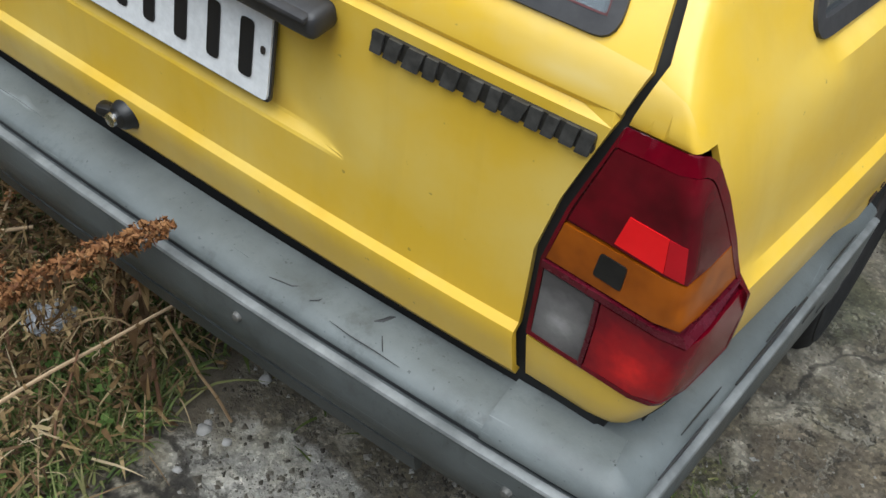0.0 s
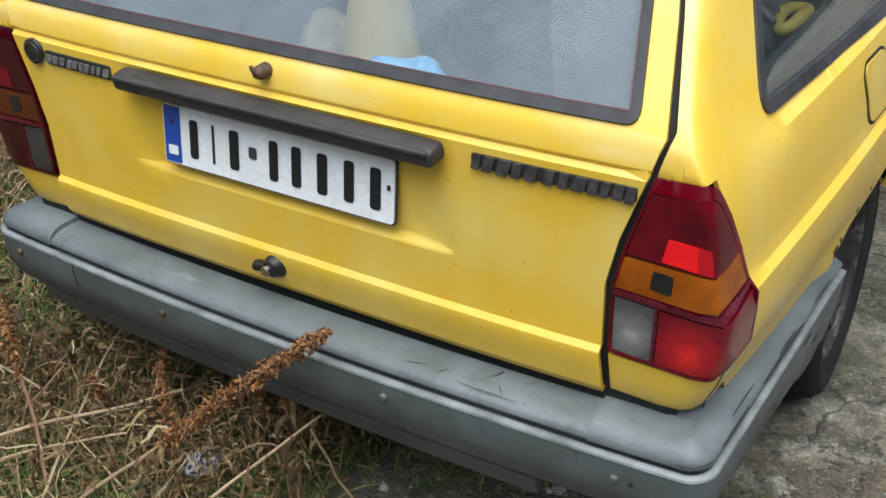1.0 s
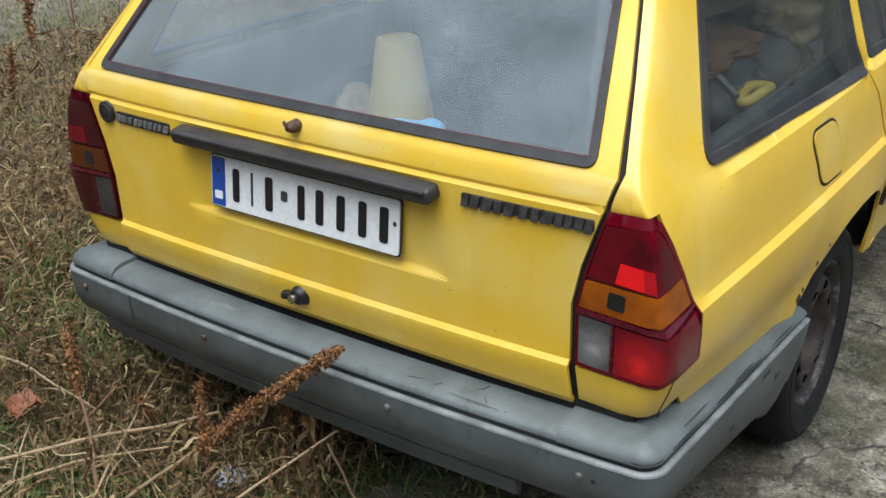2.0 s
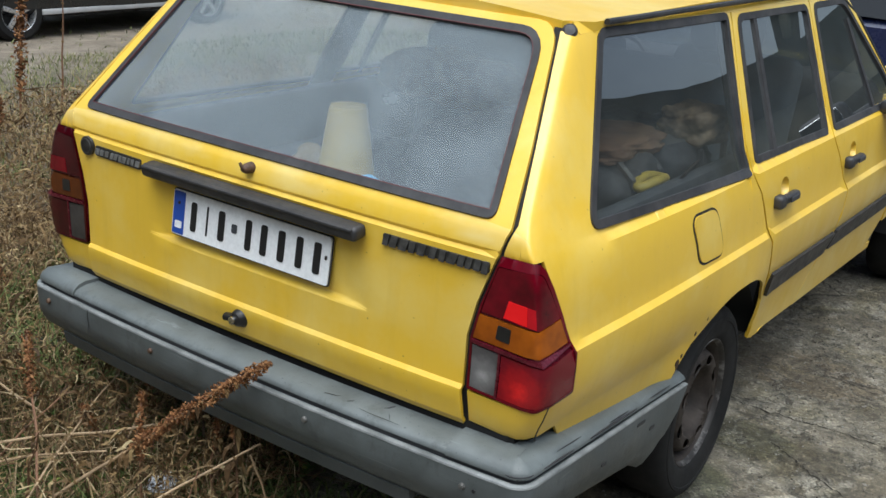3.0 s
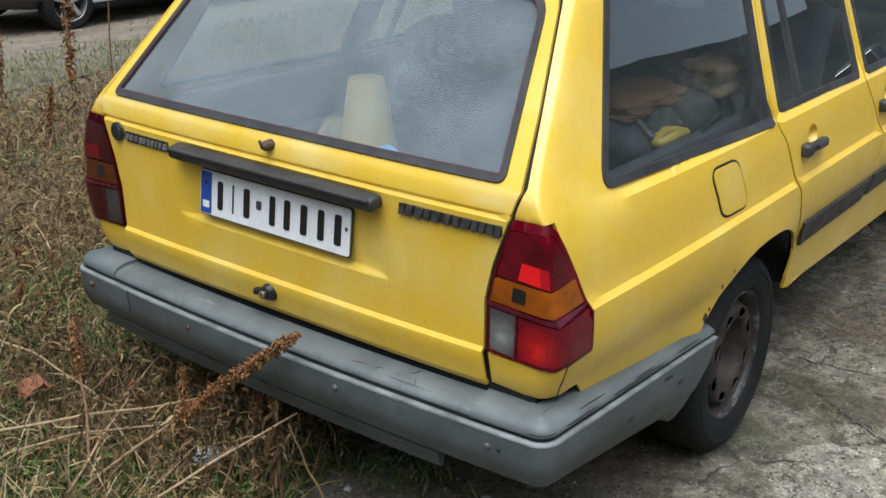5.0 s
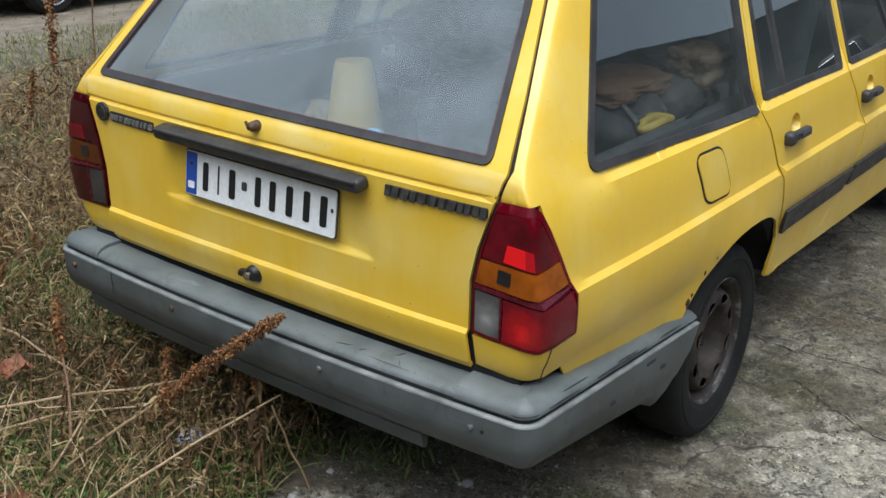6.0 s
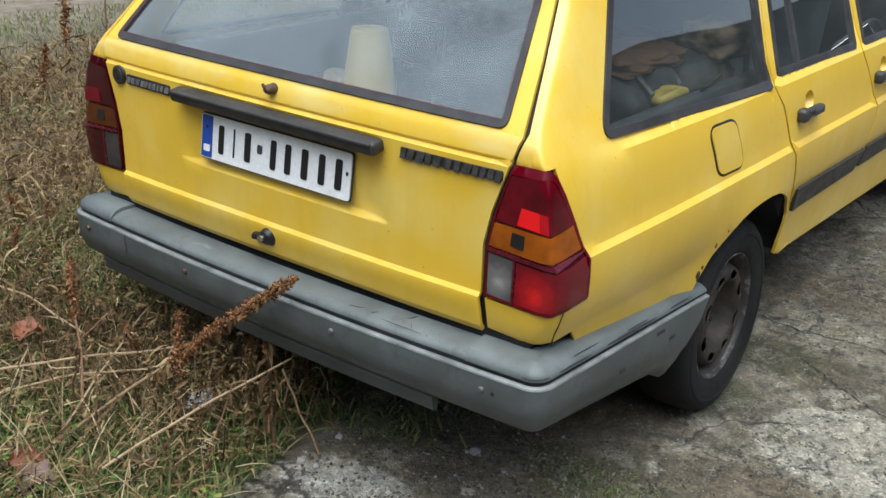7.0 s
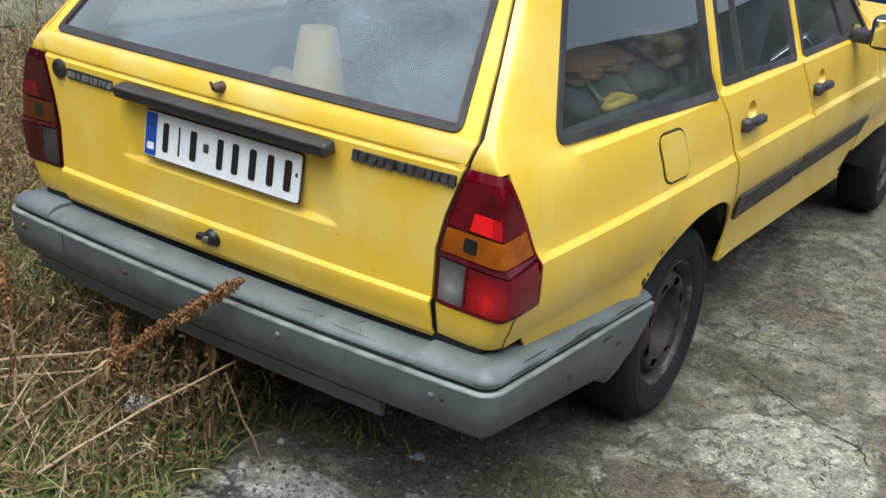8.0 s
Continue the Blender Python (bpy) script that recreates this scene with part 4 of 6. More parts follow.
part("lamp_bar_lip", moved(rbox(0.69, 0.016, 0.010, 0.004, 2), pose(-0.002, -0.022, 0.950, 8, 0, 0)), RUBBER, gate)

# badges as plain shapes
def badge(x0, x1, zc, h, teeth, name, label, face=None, tall=1.0, back=0.40):
    base = part(name, sheet(rounded([(x0, zc - h * back), (x1, zc - h * back), (x1, zc + h * back), (x0, zc + h * back)], 0.004, 2), [], gate_at, 0.05, 0.005, lift=0.0045), BADGE, gate, label)
    g = random.Random(name)
    ws = [0.7 + 0.6 * g.random() for _ in range(teeth)]
    a = x0
    for w in (v * (x1 - x0) / sum(ws) for v in ws):
        lo, hi = zc - h * tall * (0.42 + 0.10 * g.random()), zc + h * tall * (0.42 + 0.08 * g.random())
        s, f = w * (0.16 + 0.16 * g.random()), 0.62 + 0.26 * g.random()
        strokes = [[(a + w * 0.02, lo), (a + w * f, lo), (a + w * f + s, hi), (a + w * 0.04 + s, hi)]]
        for st in strokes:
            part("raised_bar", sheet(rounded(st, 0.0012, 2), [], gate_at, 0.04, 0.003, lift=0.0085), face or BADGETOP, base)
        a += w
    return base


badge(0.402, 0.672, 0.942, 0.028, 12, "model_badge", "dark grey model badge with grimy edges")
badge(-0.580, -0.394, 0.937, 0.026, 10, "maker_badge", "black maker's badge strip with pale raised bars", BADGEPALE, 0.66, 0.52)
part("round_badge", moved(lathe([(0.0, 0.005), (0.022, 0.0045), (0.0255, 0.003), (0.0265, -0.004)], 28), pose(-0.614, 0.016, 0.943, 0, 0, -90)), BADGE, gate, "round dark badge")
part("badge_ring", moved(lathe([(0.017, 0.006), (0.0185, 0.0065), (0.020, 0.006), (0.0205, 0.003)], 28), pose(-0.614, 0.016, 0.943, 0, 0, -90)), BADGETOP, gate)

# wiper stub and lock knob
part("wiper_stub", joined(moved(lathe([(0.0, 0.022), (0.006, 0.021), (0.009, 0.016), (0.0125, 0.010), (0.014, -0.01)], 18), pose(-0.008, 0.012, 1.011, 0, 0, -90)), tube([(-0.008, -0.007, 1.014), (-0.011, -0.010, 1.021), (-0.014, -0.011, 1.027)], [0.005, 0.0045, 0.003], 8)), STUBRUST, gate, "rusty wiper spindle stub")
lock = part("gate_lock", moved(lathe([(0.0, 0.024), (0.015, 0.024), (0.020, 0.019), (0.023, 0.008), (0.028, 0.0), (0.028, -0.01)], 20), pose(-0.028, 0.014, 0.626, 0, 0, -90)), LOCKBLACK, gate, "black tailgate lock knob")
part("grip", rbox(0.034, 0.024, 0.018, 0.007, 2, (-0.056, -0.001, 0.622), (0, 0, 20)), LOCKBLACK, lock)
part("key_barrel", moved(lathe([(0.0, 0.004), (0.010, 0.003), (0.011, -0.004)], 14), pose(-0.036, -0.0135, 0.621, 0, 0, -90)), CHROME, lock, "bright key barrel")


# wheels
def wheel(x, y, sgn):
    w = new("wheel")
    w.parent = car
    w.matrix_local = pose(x, y, HUB_Z, 0, 0, 2.4 if sgn > 0 else 177.6)
    part("tyre", lathe([(0.184, -0.07), (0.197, -0.080), (0.240, -0.088), (0.272, -0.085), (0.290, -0.068), (0.297, -0.04), (0.297, 0.04), (0.290, 0.068), (0.276, 0.083), (0.264, 0.0865), (0.262, 0.089), (0.252, 0.0895), (0.250, 0.087), (0.222, 0.085), (0.206, 0.080), (0.195, 0.074), (0.188, 0.064), (0.184, 0.0)], 64), TYRE, w, "worn black tyre")
    part("rim", lathe([(0.160, -0.06), (0.164, 0.030), (0.173, 0.050), (0.182, 0.060)], 64), STEEL, w, "dark steel rim well")
    part("rim_lip", lathe([(0.181, 0.058), (0.186, 0.069), (0.191, 0.074), (0.1945, 0.072), (0.192, 0.066), (0.186, 0.05)], 64), RIMLIP, w, "scuffed bright rim lip")
    # pressed disc with eight slots
    prof = [(0.0, 0.004), (0.050, 0.002), (0.068, -0.006), (0.088, 0.018), (0.104, 0.060), (0.114, 0.068), (0.138, 0.068), (0.149, 0.060), (0.158, 0.036), (0.170, 0.024)]

    def disc_at(a, b2):
        r = math.hypot(a, b2)
        return Vector((lerp(prof, r), a, b2))
    circle = [(0.167 * math.cos(t), 0.167 * math.sin(t)) for t in np.linspace(0, 2 * math.pi, 48, endpoint=False)]
    slots = []
    for i in range(8):
        t0 = 2 * math.pi * (i + 0.5) / 8
        c, s = math.cos(t0), math.sin(t0)
        slots.append([(0.126 * c + 0.0160 * math.cos(u) * c - 0.0275 * math.sin(u) * s, 0.126 * s + 0.0160 * math.cos(u) * s + 0.0275 * math.sin(u) * c) for u in np.linspace(0, 2 * math.pi, 12, endpoint=False)])
    part("disc", sheet(circle, slots, disc_at, 0.010, 0.004), STEEL, w, "dull brown-grey pressed steel disc")
    part("hub_back", lathe([(0.0, -0.03), (0.156, -0.03), (0.158, 0.022)], 32), DARK, w)
    part("hub_cap", lathe([(0.0, 0.028), (0.014, 0.026), (0.021, 0.018), (0.024, 0.0)], 20), STEEL, w)
    for i in range(4):
        t0 = 2 * math.pi * (i + 0.5) / 4
        part("wheel_bolt", moved(lathe([(0.0, 0.036), (0.008, 0.035), (0.009, 0.016)], 8), pose(-0.010, 0.049 * math.cos(t0), 0.049 * math.sin(t0))), STEEL, w)
    return w


for cy in (HUB_Y, HUB_Y + BASE):
    wheel(0.720, cy - 0.012, 1)
    wheel(-0.720, cy - 0.012, -1)
part("hinge_plug", moved(lathe([(0.0, 0.010), (0.012, 0.009), (0.017, 0.004), (0.018, -0.006)], 18), pose(0.600, 0.385, 1.385, 0, -30, -60)), BLACK, car)

# cabin
part("cargo_floor", rbox(1.30, 1.25, 0.03, 0.005, 1, (0, 0.72, 0.745)), TRIMGREY, car)
for sx in (-1, 1):
    part("side_trim", rbox(0.05, 1.15, 0.38, 0.02, 2, (sx * 0.70, 0.70, 0.79)), TRIMGREY, car)
    part("wheel_box", rbox(0.16, 0.6, 0.22, 0.05, 3, (sx * 0.62, 0.95, 0.70)), TRIMGREY, car)
    part("roof_lining_edge", rbox(0.05, 1.9, 0.05, 0.02, 2, (sx * 0.56, 1.35, 1.365)), TRIMGREY, car)
part("bench_back", rbox(1.18, 0.13, 0.62, 0.06, 4, (0, 1.47, 0.88), (-10, 0, 0)), SEATCLOTH, car, "blue-grey cloth seat back")
part("bench_seat", rbox(1.24, 0.50, 0.16, 0.05, 3, (0, 1.70, 0.62)), SEATCLOTH, car)
for sx in (-1, 1):
    part("front_seat_back", rbox(0.48, 0.12, 0.60, 0.05, 3, (sx * 0.35, 2.05, 0.86), (-14, 0, 0)), SEATCLOTH, car)
    part("headrest", rbox(0.26, 0.09, 0.15, 0.04, 3, (sx * 0.35, 1.97, 1.23), (-10, 0, 0)), SEATCLOTH, car)
    part("front_seat", rbox(0.48, 0.46, 0.16, 0.05, 3, (sx * 0.35, 2.30, 0.56)), SEATCLOTH, car)
part("dashboard", rbox(1.36, 0.38, 0.30, 0.06, 3, (0, 2.80, 0.89)), TRIMGREY, car)
part("steering_wheel", moved(lathe([(0.175, -0.012), (0.187, 0.0), (0.175, 0.012), (0.163, 0.0), (0.175, -0.012)], 32), pose(-0.35, 2.50, 0.92, 0, 25, 90)), BLACK, car)

# outside mirrors
for sgn in (1, -1):
    turn = (lambda vf: vf) if sgn > 0 else flipped
    arm = part("door_mirror", turn(joined(rbox(0.20, 0.09, 0.125, 0.03, 4, (0.975, 2.40, 1.018)), rbox(0.10, 0.06, 0.05, 0.015, 2, (0.85, 2.42, 0.990)))), BLACK, car, "black door mirror")
    part("mirror_glass", turn(rbox(0.165, 0.004, 0.095, 0.002, 1, (0.977, 2.353, 1.018))), MIRRORGLASS, arm, "grey mirror glass")

# cracks and chips in the bumper's top
def crack(points, r=0.0013):
    part("crack", tube(points, [r * (0.5 if i in (0, len(points) - 1) else 1.0) for i in range(len(points))], 5), GROOVE, bumper)


for pts, r in (
        ([(0.285, -0.030), (0.300, -0.026), (0.318, -0.022), (0.330, -0.012), (0.338, 0.002), (0.352, 0.010), (0.366, 0.012)], 0.0010),
        ([(0.352, -0.026), (0.361, -0.018), (0.364, -0.008), (0.372, -0.003)], 0.0013),
        ([(0.478, -0.028), (0.470, -0.019), (0.462, -0.010), (0.456, 0.002)], 0.0009),
        ([(0.438, 0.002), (0.446, 0.010), (0.450, 0.020), (0.454, 0.026)], 0.0034),
        ([(0.432, -0.012), (0.440, -0.005), (0.441, 0.004)], 0.0010),
        ([(0.10, -0.018), (0.16, -0.022), (0.24, -0.023)], 0.0008),
        ([(-0.10, -0.016), (-0.17, -0.020), (-0.26, -0.017), (-0.31, -0.018)], 0.0008),
        ([(0.395, -0.034), (0.43, -0.036), (0.47, -0.034), (0.51, -0.034)], 0.0008)):
    crack([(x, y, 0.5443 + 0.035 * (y + 0.01)) for x, y in pts], r)
# rubbed gashes on the corner and the side of the rail
def on_side(y, o, z):
    """A place on the side of the rail: along the car, inwards from the outermost line, and in height at the corner."""
    return (0.842 - 0.0065 * y + o, y, z - 0.075 * y)


def on_corner_rail(a, o, z):
    return (0.790 + (0.052 + o) * math.cos(radians(a)), 0.012 - (0.052 + o) * math.sin(radians(a)), z)


for pts, r in (
        ([on_corner_rail(a, -0.0095, 0.5300) for a in (95, 80, 65, 50, 35, 20, 5)], 0.0020),
        ([on_corner_rail(a, -0.0125, 0.5240) for a in (70, 58, 46, 34, 22)], 0.0036),
        ([on_side(y, -0.0085, 0.5310) for y in (0.05, 0.09, 0.14, 0.18)], 0.0022),
        ([on_side(y, -0.0185, 0.5440) for y in (0.12, 0.16, 0.20, 0.23)], 0.0014),
        ([on_side(y, -0.0085, 0.5325) for y in (0.26, 0.32, 0.39, 0.45, 0.50)], 0.0030),
        ([on_side(y, -0.0120, 0.5385) for y in (0.36, 0.41, 0.46)], 0.0020),
        ([on_side(y, -0.0105, 0.5365) for y in (0.58, 0.64, 0.70)], 0.0016)):
    crack(pts, r)
for y, z, w in ((0.52, 0.487, 0.022), (0.33, 0.450, 0.012), (0.60, 0.462, 0.016)):
    part("scuff", rail([(0.0002, z - 0.004), (0.0012, z), (0.0002, z + 0.004)], [(0.842 - 0.0065 * q, q) for q in (y - w, y, y + w)]), GROOVE, bumper, "dark scuff on the bumper's side")
crack([(-0.545, -0.0560, 0.512), (-0.549, -0.0556, 0.49), (-0.543, -0.0560, 0.465), (-0.55, -0.0570, 0.44)], 0.0012)
# seam and chips on the lower corner and the wheel arch
for sgn in (1, -1):
    turn = (lambda vf: vf) if sgn > 0 else flipped
    part("panel_seam", turn(sheet([(0.036, 0.556), (0.040, 0.556), (0.050, 0.656), (0.046, 0.656)], [], corner, 0.02, 0.003, lift=0.0012)), GROOVE, car)
for y, z, w in ((0.797, 0.602, 0.006), (0.748, 0.524, 0.014), (0.760, 0.546, 0.007), (0.84, 0.632, 0.004)):
    blob = [(side_s(y + w * 0.6 * math.cos(a) * (1 + 0.4 * math.sin(3 * a + y * 50)), z), z + w * math.sin(a) * (1 + 0.3 * math.sin(2 * a + z * 70))) for a in np.linspace(0, 2 * math.pi, 11)[:-1]]
    part("rust_chip", sheet(blob, [], corner, 0.02, 0.002, lift=0.0012), RUSTDARK, car, "dark rust chip")


# ---- ground ----
def ground_z(x, y):
    far = min(1.0, max(0.0, (math.hypot(x, y) - 40) / 40))
    z = 0.012 * noise.noise((x * 1.3, y * 1.3, 0.0)) + 0.006 * noise.noise((x * 5, y * 5, 3.0))
    if 0.0 < x < 2.2 and -0.5 < y < 4.5:
        z += 0.005 * noise.noise((x * 17, y * 17, 5.0)) + 0.003 * noise.noise((x * 38, y * 38, 9.0))
        z -= 0.010 * max(0.0, 1 - abs(noise.noise((x * 2.2, y * 2.2, 4.0)) * 1.0 + 0.3 * noise.noise((x * 9, y * 9, 4.0))) / 0.05)
    if x < 0.0:
        z += 0.03 * noise.noise((x * 0.8, y * 0.8, 7.0)) * min(1.0, -x)
    fall = 0.045 * min(8.5, max(0.0, -1.5 - x))
    return z * (1 - far) - 0.008 - fall


def ground_sheet():
    xs = [-400, -150, -60, -30, -18, -12, -9, -7, -6, -5, -4, -3.5] + list(np.arange(-3.0, 0.0, 0.08)) + list(np.arange(0.0, 2.0, 0.016)) + list(np.arange(2.0, 4.0, 0.1)) + [4.0, 5, 7, 10, 16, 30, 60, 150, 400]
    ys = [-400, -150, -60, -30, -15, -8, -5, -4] + list(np.arange(-3.0, -0.3, 0.1)) + list(np.arange(-0.3, 2.4, 0.016)) + list(np.arange(2.4, 5.0, 0.06)) + [5.0, 6, 7, 8, 10, 14, 20, 30, 60, 150, 400]
    vs = [(x, y, ground_z(x, y)) for y in ys for x in xs]
    k = len(xs)
    fs = [(j * k + i, j * k + i + 1, (j + 1) * k + i + 1, (j + 1) * k + i) for j in range(len(ys) - 1) for i in range(k - 1)]
    return vs, fs


ground = tagged(part("ground", ground_sheet(), GROUND), "stained cracked concrete running into dark soil under weeds", "ground", kind="structure")

# long open cracks in the concrete
def ground_crack(points, width, seed):
    line = []
    for (x0, y0), (x1, y1) in zip(points, points[1:]):
        for k in range(12):
            t = k / 12
            line.append((x0 + (x1 - x0) * t, y0 + (y1 - y0) * t))
    vs, fs = [], []
    for i, (x, y) in enumerate(line):
        dx, dy = line[min(i + 1, len(line) - 1)][0] - line[max(i - 1, 0)][0], line[min(i + 1, len(line) - 1)][1] - line[max(i - 1, 0)][1]
        d = math.hypot(dx, dy) or 1.0
        nx, ny = -dy / d, dx / d
        o = 0.010 * noise.noise((i * 0.35, seed, 0.0)) + 0.005 * noise.noise((i * 1.1, seed, 3.0))
        w = width * max(0.12, 0.6 + 1.1 * noise.noise((i * 0.5, seed, 7.0))) * min(1.0, i / 4 + 0.15, (len(line) - 1 - i) / 4 + 0.15)
        for s in (-1, 1):
            px, py = x + nx * (o + s * w), y + ny * (o + s * w)
            vs.append((px, py, ground_z(px, py) + 0.0025))
    for i in range(len(line) - 1):
        fs.append((2 * i, 2 * i + 1, 2 * i + 3, 2 * i + 2))
    return vs, fs


part("crack", ground_crack([(0.64, 1.75), (0.7, 1.73), (0.85, 1.74), (0.99, 1.75), (1.15, 1.75), (1.3, 1.75)], 0.003, 1), CRACKSOIL, ground)
part("crack", ground_crack([(0.86, 1.54), (0.97, 1.47), (1.05, 1.41), (1.15, 1.36), (1.23, 1.33), (1.3, 1.31)], 0.0035, 2), CRACKSOIL, ground)
part("crack", ground_crack([(0.8, 2.19), (0.89, 2.19), (1.03, 2.16), (1.19, 2.21)], 0.0035, 3), CRACKSOIL, ground)
part("crack", ground_crack([(1.26, 1.28), (1.36, 1.26), (1.42, 1.15)], 0.005, 4), CRACKSOIL, ground)



# ---- weeds and grass ----
rng = np.random.default_rng(7)


def strips(base, heading, length, lean, width, curl, segs=3, twist=None):
    """Many bent tapered blades as one mesh: arrays of roots, headings, lengths, leans, widths and curls."""
    n = len(base)
    t = np.linspace(0, 1, segs + 1)
    ang = lean[:, None] + curl[:, None] * t[None, :]
    step = length[:, None] / segs
    dh = np.concatenate([np.zeros((n, 1)), np.cumsum(np.sin(ang[:, :-1]) * step, 1)], 1)
    dz = np.concatenate([np.zeros((n, 1)), np.cumsum(np.cos(ang[:, :-1]) * step, 1)], 1)
    hx, hy = np.cos(heading), np.sin(heading)
    tw = heading + np.pi / 2 + (twist if twist is not None else 0)
    wx, wy = np.cos(tw), np.sin(tw)
    taper = np.clip(1.15 - t ** 2 * 1.1, 0.05, 1.0)[None, :] * width[:, None] / 2
    px = base[:, 0, None] + hx[:, None] * dh
    py = base[:, 1, None] + hy[:, None] * dh
    pz = np.maximum(base[:, 2, None] + dz, base[:, 2, None] + 0.004)
    a = np.stack([px - wx[:, None] * taper, py - wy[:, None] * taper, pz], -1)
    b2 = np.stack([px + wx[:, None] * taper, py + wy[:, None] * taper, pz + taper * 0.3], -1)
    vs = np.stack([a, b2], 2).reshape(-1, 3)
    k = 2 * (segs + 1)
    one = np.array([[2 * i, 2 * i + 1, 2 * i + 3, 2 * i + 2] for i in range(segs)])
    fs = (one[None] + (np.arange(n) * k)[:, None, None]).reshape(-1, 4)
    return vs.tolist(), fs.tolist()


def weedy(x, y):
    """How thick the growth is at a place: nought on the concrete."""
    e = -(x + 0.30 * min(y, 1.0)) + 0.08 + 0.18 * noise.noise((x * 2.1, y * 2.1, 1.0)) + 0.10 * noise.noise((x * 6, y * 6, 2.0))
    return min(1.0, max(0.0, e / 0.22))


def scatter(n, x0, x1, y0, y1, floor=0.0, power=1.0):
    out = []
    while len(out) < n:
        x = x1 - (x1 - x0) * rng.random() ** power
        y = y0 + (y1 - y0) * rng.random()
        if -0.78 < x < 0.8 and 0.55 < y < 4.3:
            continue
        if rng.random() < max(floor, weedy(x, y)):
            out.append((x, y, ground_z(x, y)))
    return np.array(out)


def grass(name, label, mat, pts, lo, hi, width, lean, curl, segs=3, lift=None):
    n = len(pts)
    if lift is not None:
        pts = pts + np.stack([np.zeros(n), np.zeros(n), rng.random(n) * lift], 1)
    vf = strips(pts, rng.random(n) * 2 * np.pi, lo + (hi - lo) * rng.random(n) ** 1.5, lean[0] + (lean[1] - lean[0]) * rng.random(n), width * (0.6 + 0.8 * rng.random(n)), curl[0] + (curl[1] - curl[0]) * rng.random(n), segs, (rng.random(n) - 0.5) * 1.6)
    return tagged(part(name, vf, mat, smooth=False), label, "grass", kind="stuff")


GREENS = blades_material("green_blades", [(0.0, (0.05, 0.08, 0.02)), (0.4, (0.085, 0.125, 0.03)), (0.75, (0.14, 0.165, 0.05)), (1.0, (0.24, 0.22, 0.095))])
STRAW = blades_material("straw_blades", [(0.0, (0.060, 0.035, 0.016)), (0.35, (0.140, 0.086, 0.040)), (0.65, (0.25, 0.172, 0.088)), (0.85, (0.38, 0.285, 0.160)), (1.0, (0.50, 0.41, 0.26))])
RUSSET = blades_material("dead_leaves", [(0.0, (0.040, 0.023, 0.011)), (0.3, (0.110, 0.064, 0.027)), (0.65, (0.195, 0.124, 0.052)), (0.88, (0.27, 0.19, 0.088)), (1.0, (0.38, 0.30, 0.16))])
SEEDS = blades_material("dock_seeds", [(0.0, (0.095, 0.036, 0.013)), (0.5, (0.20, 0.085, 0.030)), (1.0, (0.33, 0.17, 0.07))])
STEM = blades_material("dry_stem", [(0.0, (0.30, 0.20, 0.11)), (1.0, (0.42, 0.31, 0.19))])
REDSTEM = blades_material("reddish_stem", [(0.0, (0.19, 0.10, 0.06)), (1.0, (0.28, 0.16, 0.09))])
CLOVER = blades_material("clover_leaf", [(0.0, (0.05, 0.10, 0.02)), (0.6, (0.10, 0.17, 0.035)), (1.0, (0.30, 0.32, 0.08))])

FARSTRAW = blades_material("meadow_straw_blades", [(0.0, (0.055, 0.031, 0.015)), (0.4, (0.140, 0.080, 0.036)), (0.75, (0.24, 0.152, 0.070)), (1.0, (0.44, 0.33, 0.18))])
FARGREEN = blades_material("meadow_green_blades", [(0.0, (0.080, 0.105, 0.032)), (0.5, (0.150, 0.165, 0.058)), (1.0, (0.29, 0.26, 0.115))])
near = (-2.6, 0.45, -0.95, 1.6)
grass("green_grass", "short damp green grass between the weeds", GREENS, scatter(54000, *near, power=1.7), 0.025, 0.12, 0.0048, (0.1, 0.9), (0.2, 1.4))
grass("dry_grass", "tangled tan dead grass", STRAW, scatter(5000, *near, power=1.0), 0.05, 0.22, 0.0034, (0.3, 1.4), (-0.2, 1.1), 4, 0.10)
grass("dead_leaf_litter", "curled brown dead leaves in the weeds", RUSSET, scatter(13000, *near, power=1.1), 0.018, 0.07, 0.0066, (0.2, 1.5), (0.3, 2.4), 3, 0.16)
grass("straw_stems", "long pale dead stems lying across the weeds", STRAW, scatter(500, *near, power=0.9), 0.18, 0.45, 0.0042, (0.7, 1.5), (-0.1, 0.5), 5, 0.12)
grass("long_green_blades", "long arching green grass blades among the weeds", GREENS, scatter(1500, -1.6, 0.15, -0.95, 0.1, power=1.0), 0.08, 0.22, 0.0052, (0.2, 0.9), (0.4, 1.5), 5)
grass("end_green", "green weeds and grass beside the bumper's end", GREENS, scatter(5200, -1.75, -0.85, 0.0, 1.1, floor=1.0), 0.06, 0.24, 0.0060, (0.1, 0.9), (0.3, 1.5), 4, 0.06)
grass("patchy_green", "green grass patches in the dry meadow", GREENS, np.array([p for p in scatter(16000, -4.4, -1.2, -0.4, 5.0, floor=1.0) if noise.noise((p[0] * 1.3, p[1] * 1.3, 5.0)) > 0.12]), 0.05, 0.18, 0.0058, (0.1, 1.0), (0.3, 1.5), 4, 0.08)
tuft = np.array([(x, y, ground_z(x, y)) for x, y in zip(0.78 + 0.12 * rng.normal(size=620), 0.42 + 0.07 * rng.normal(size=620))])
grass("grass_tuft", "thin green grass in the broken concrete", GREENS, tuft, 0.010, 0.038, 0.0026, (0.1, 1.0), (0.2, 1.4))
soot = np.array([(x, y, ground_z(x, y)) for x, y in zip(0.12 + 0.10 * rng.normal(size=320), 0.34 + 0.08 * rng.normal(size=320))])
grass("shade_grass", "dark green grass in the shade under the bumper", GREENS, soot, 0.02, 0.07, 0.006, (0.3, 1.2), (0.2, 1.4))
mid = (-5.6, -1.6, -0.6, 6.0)
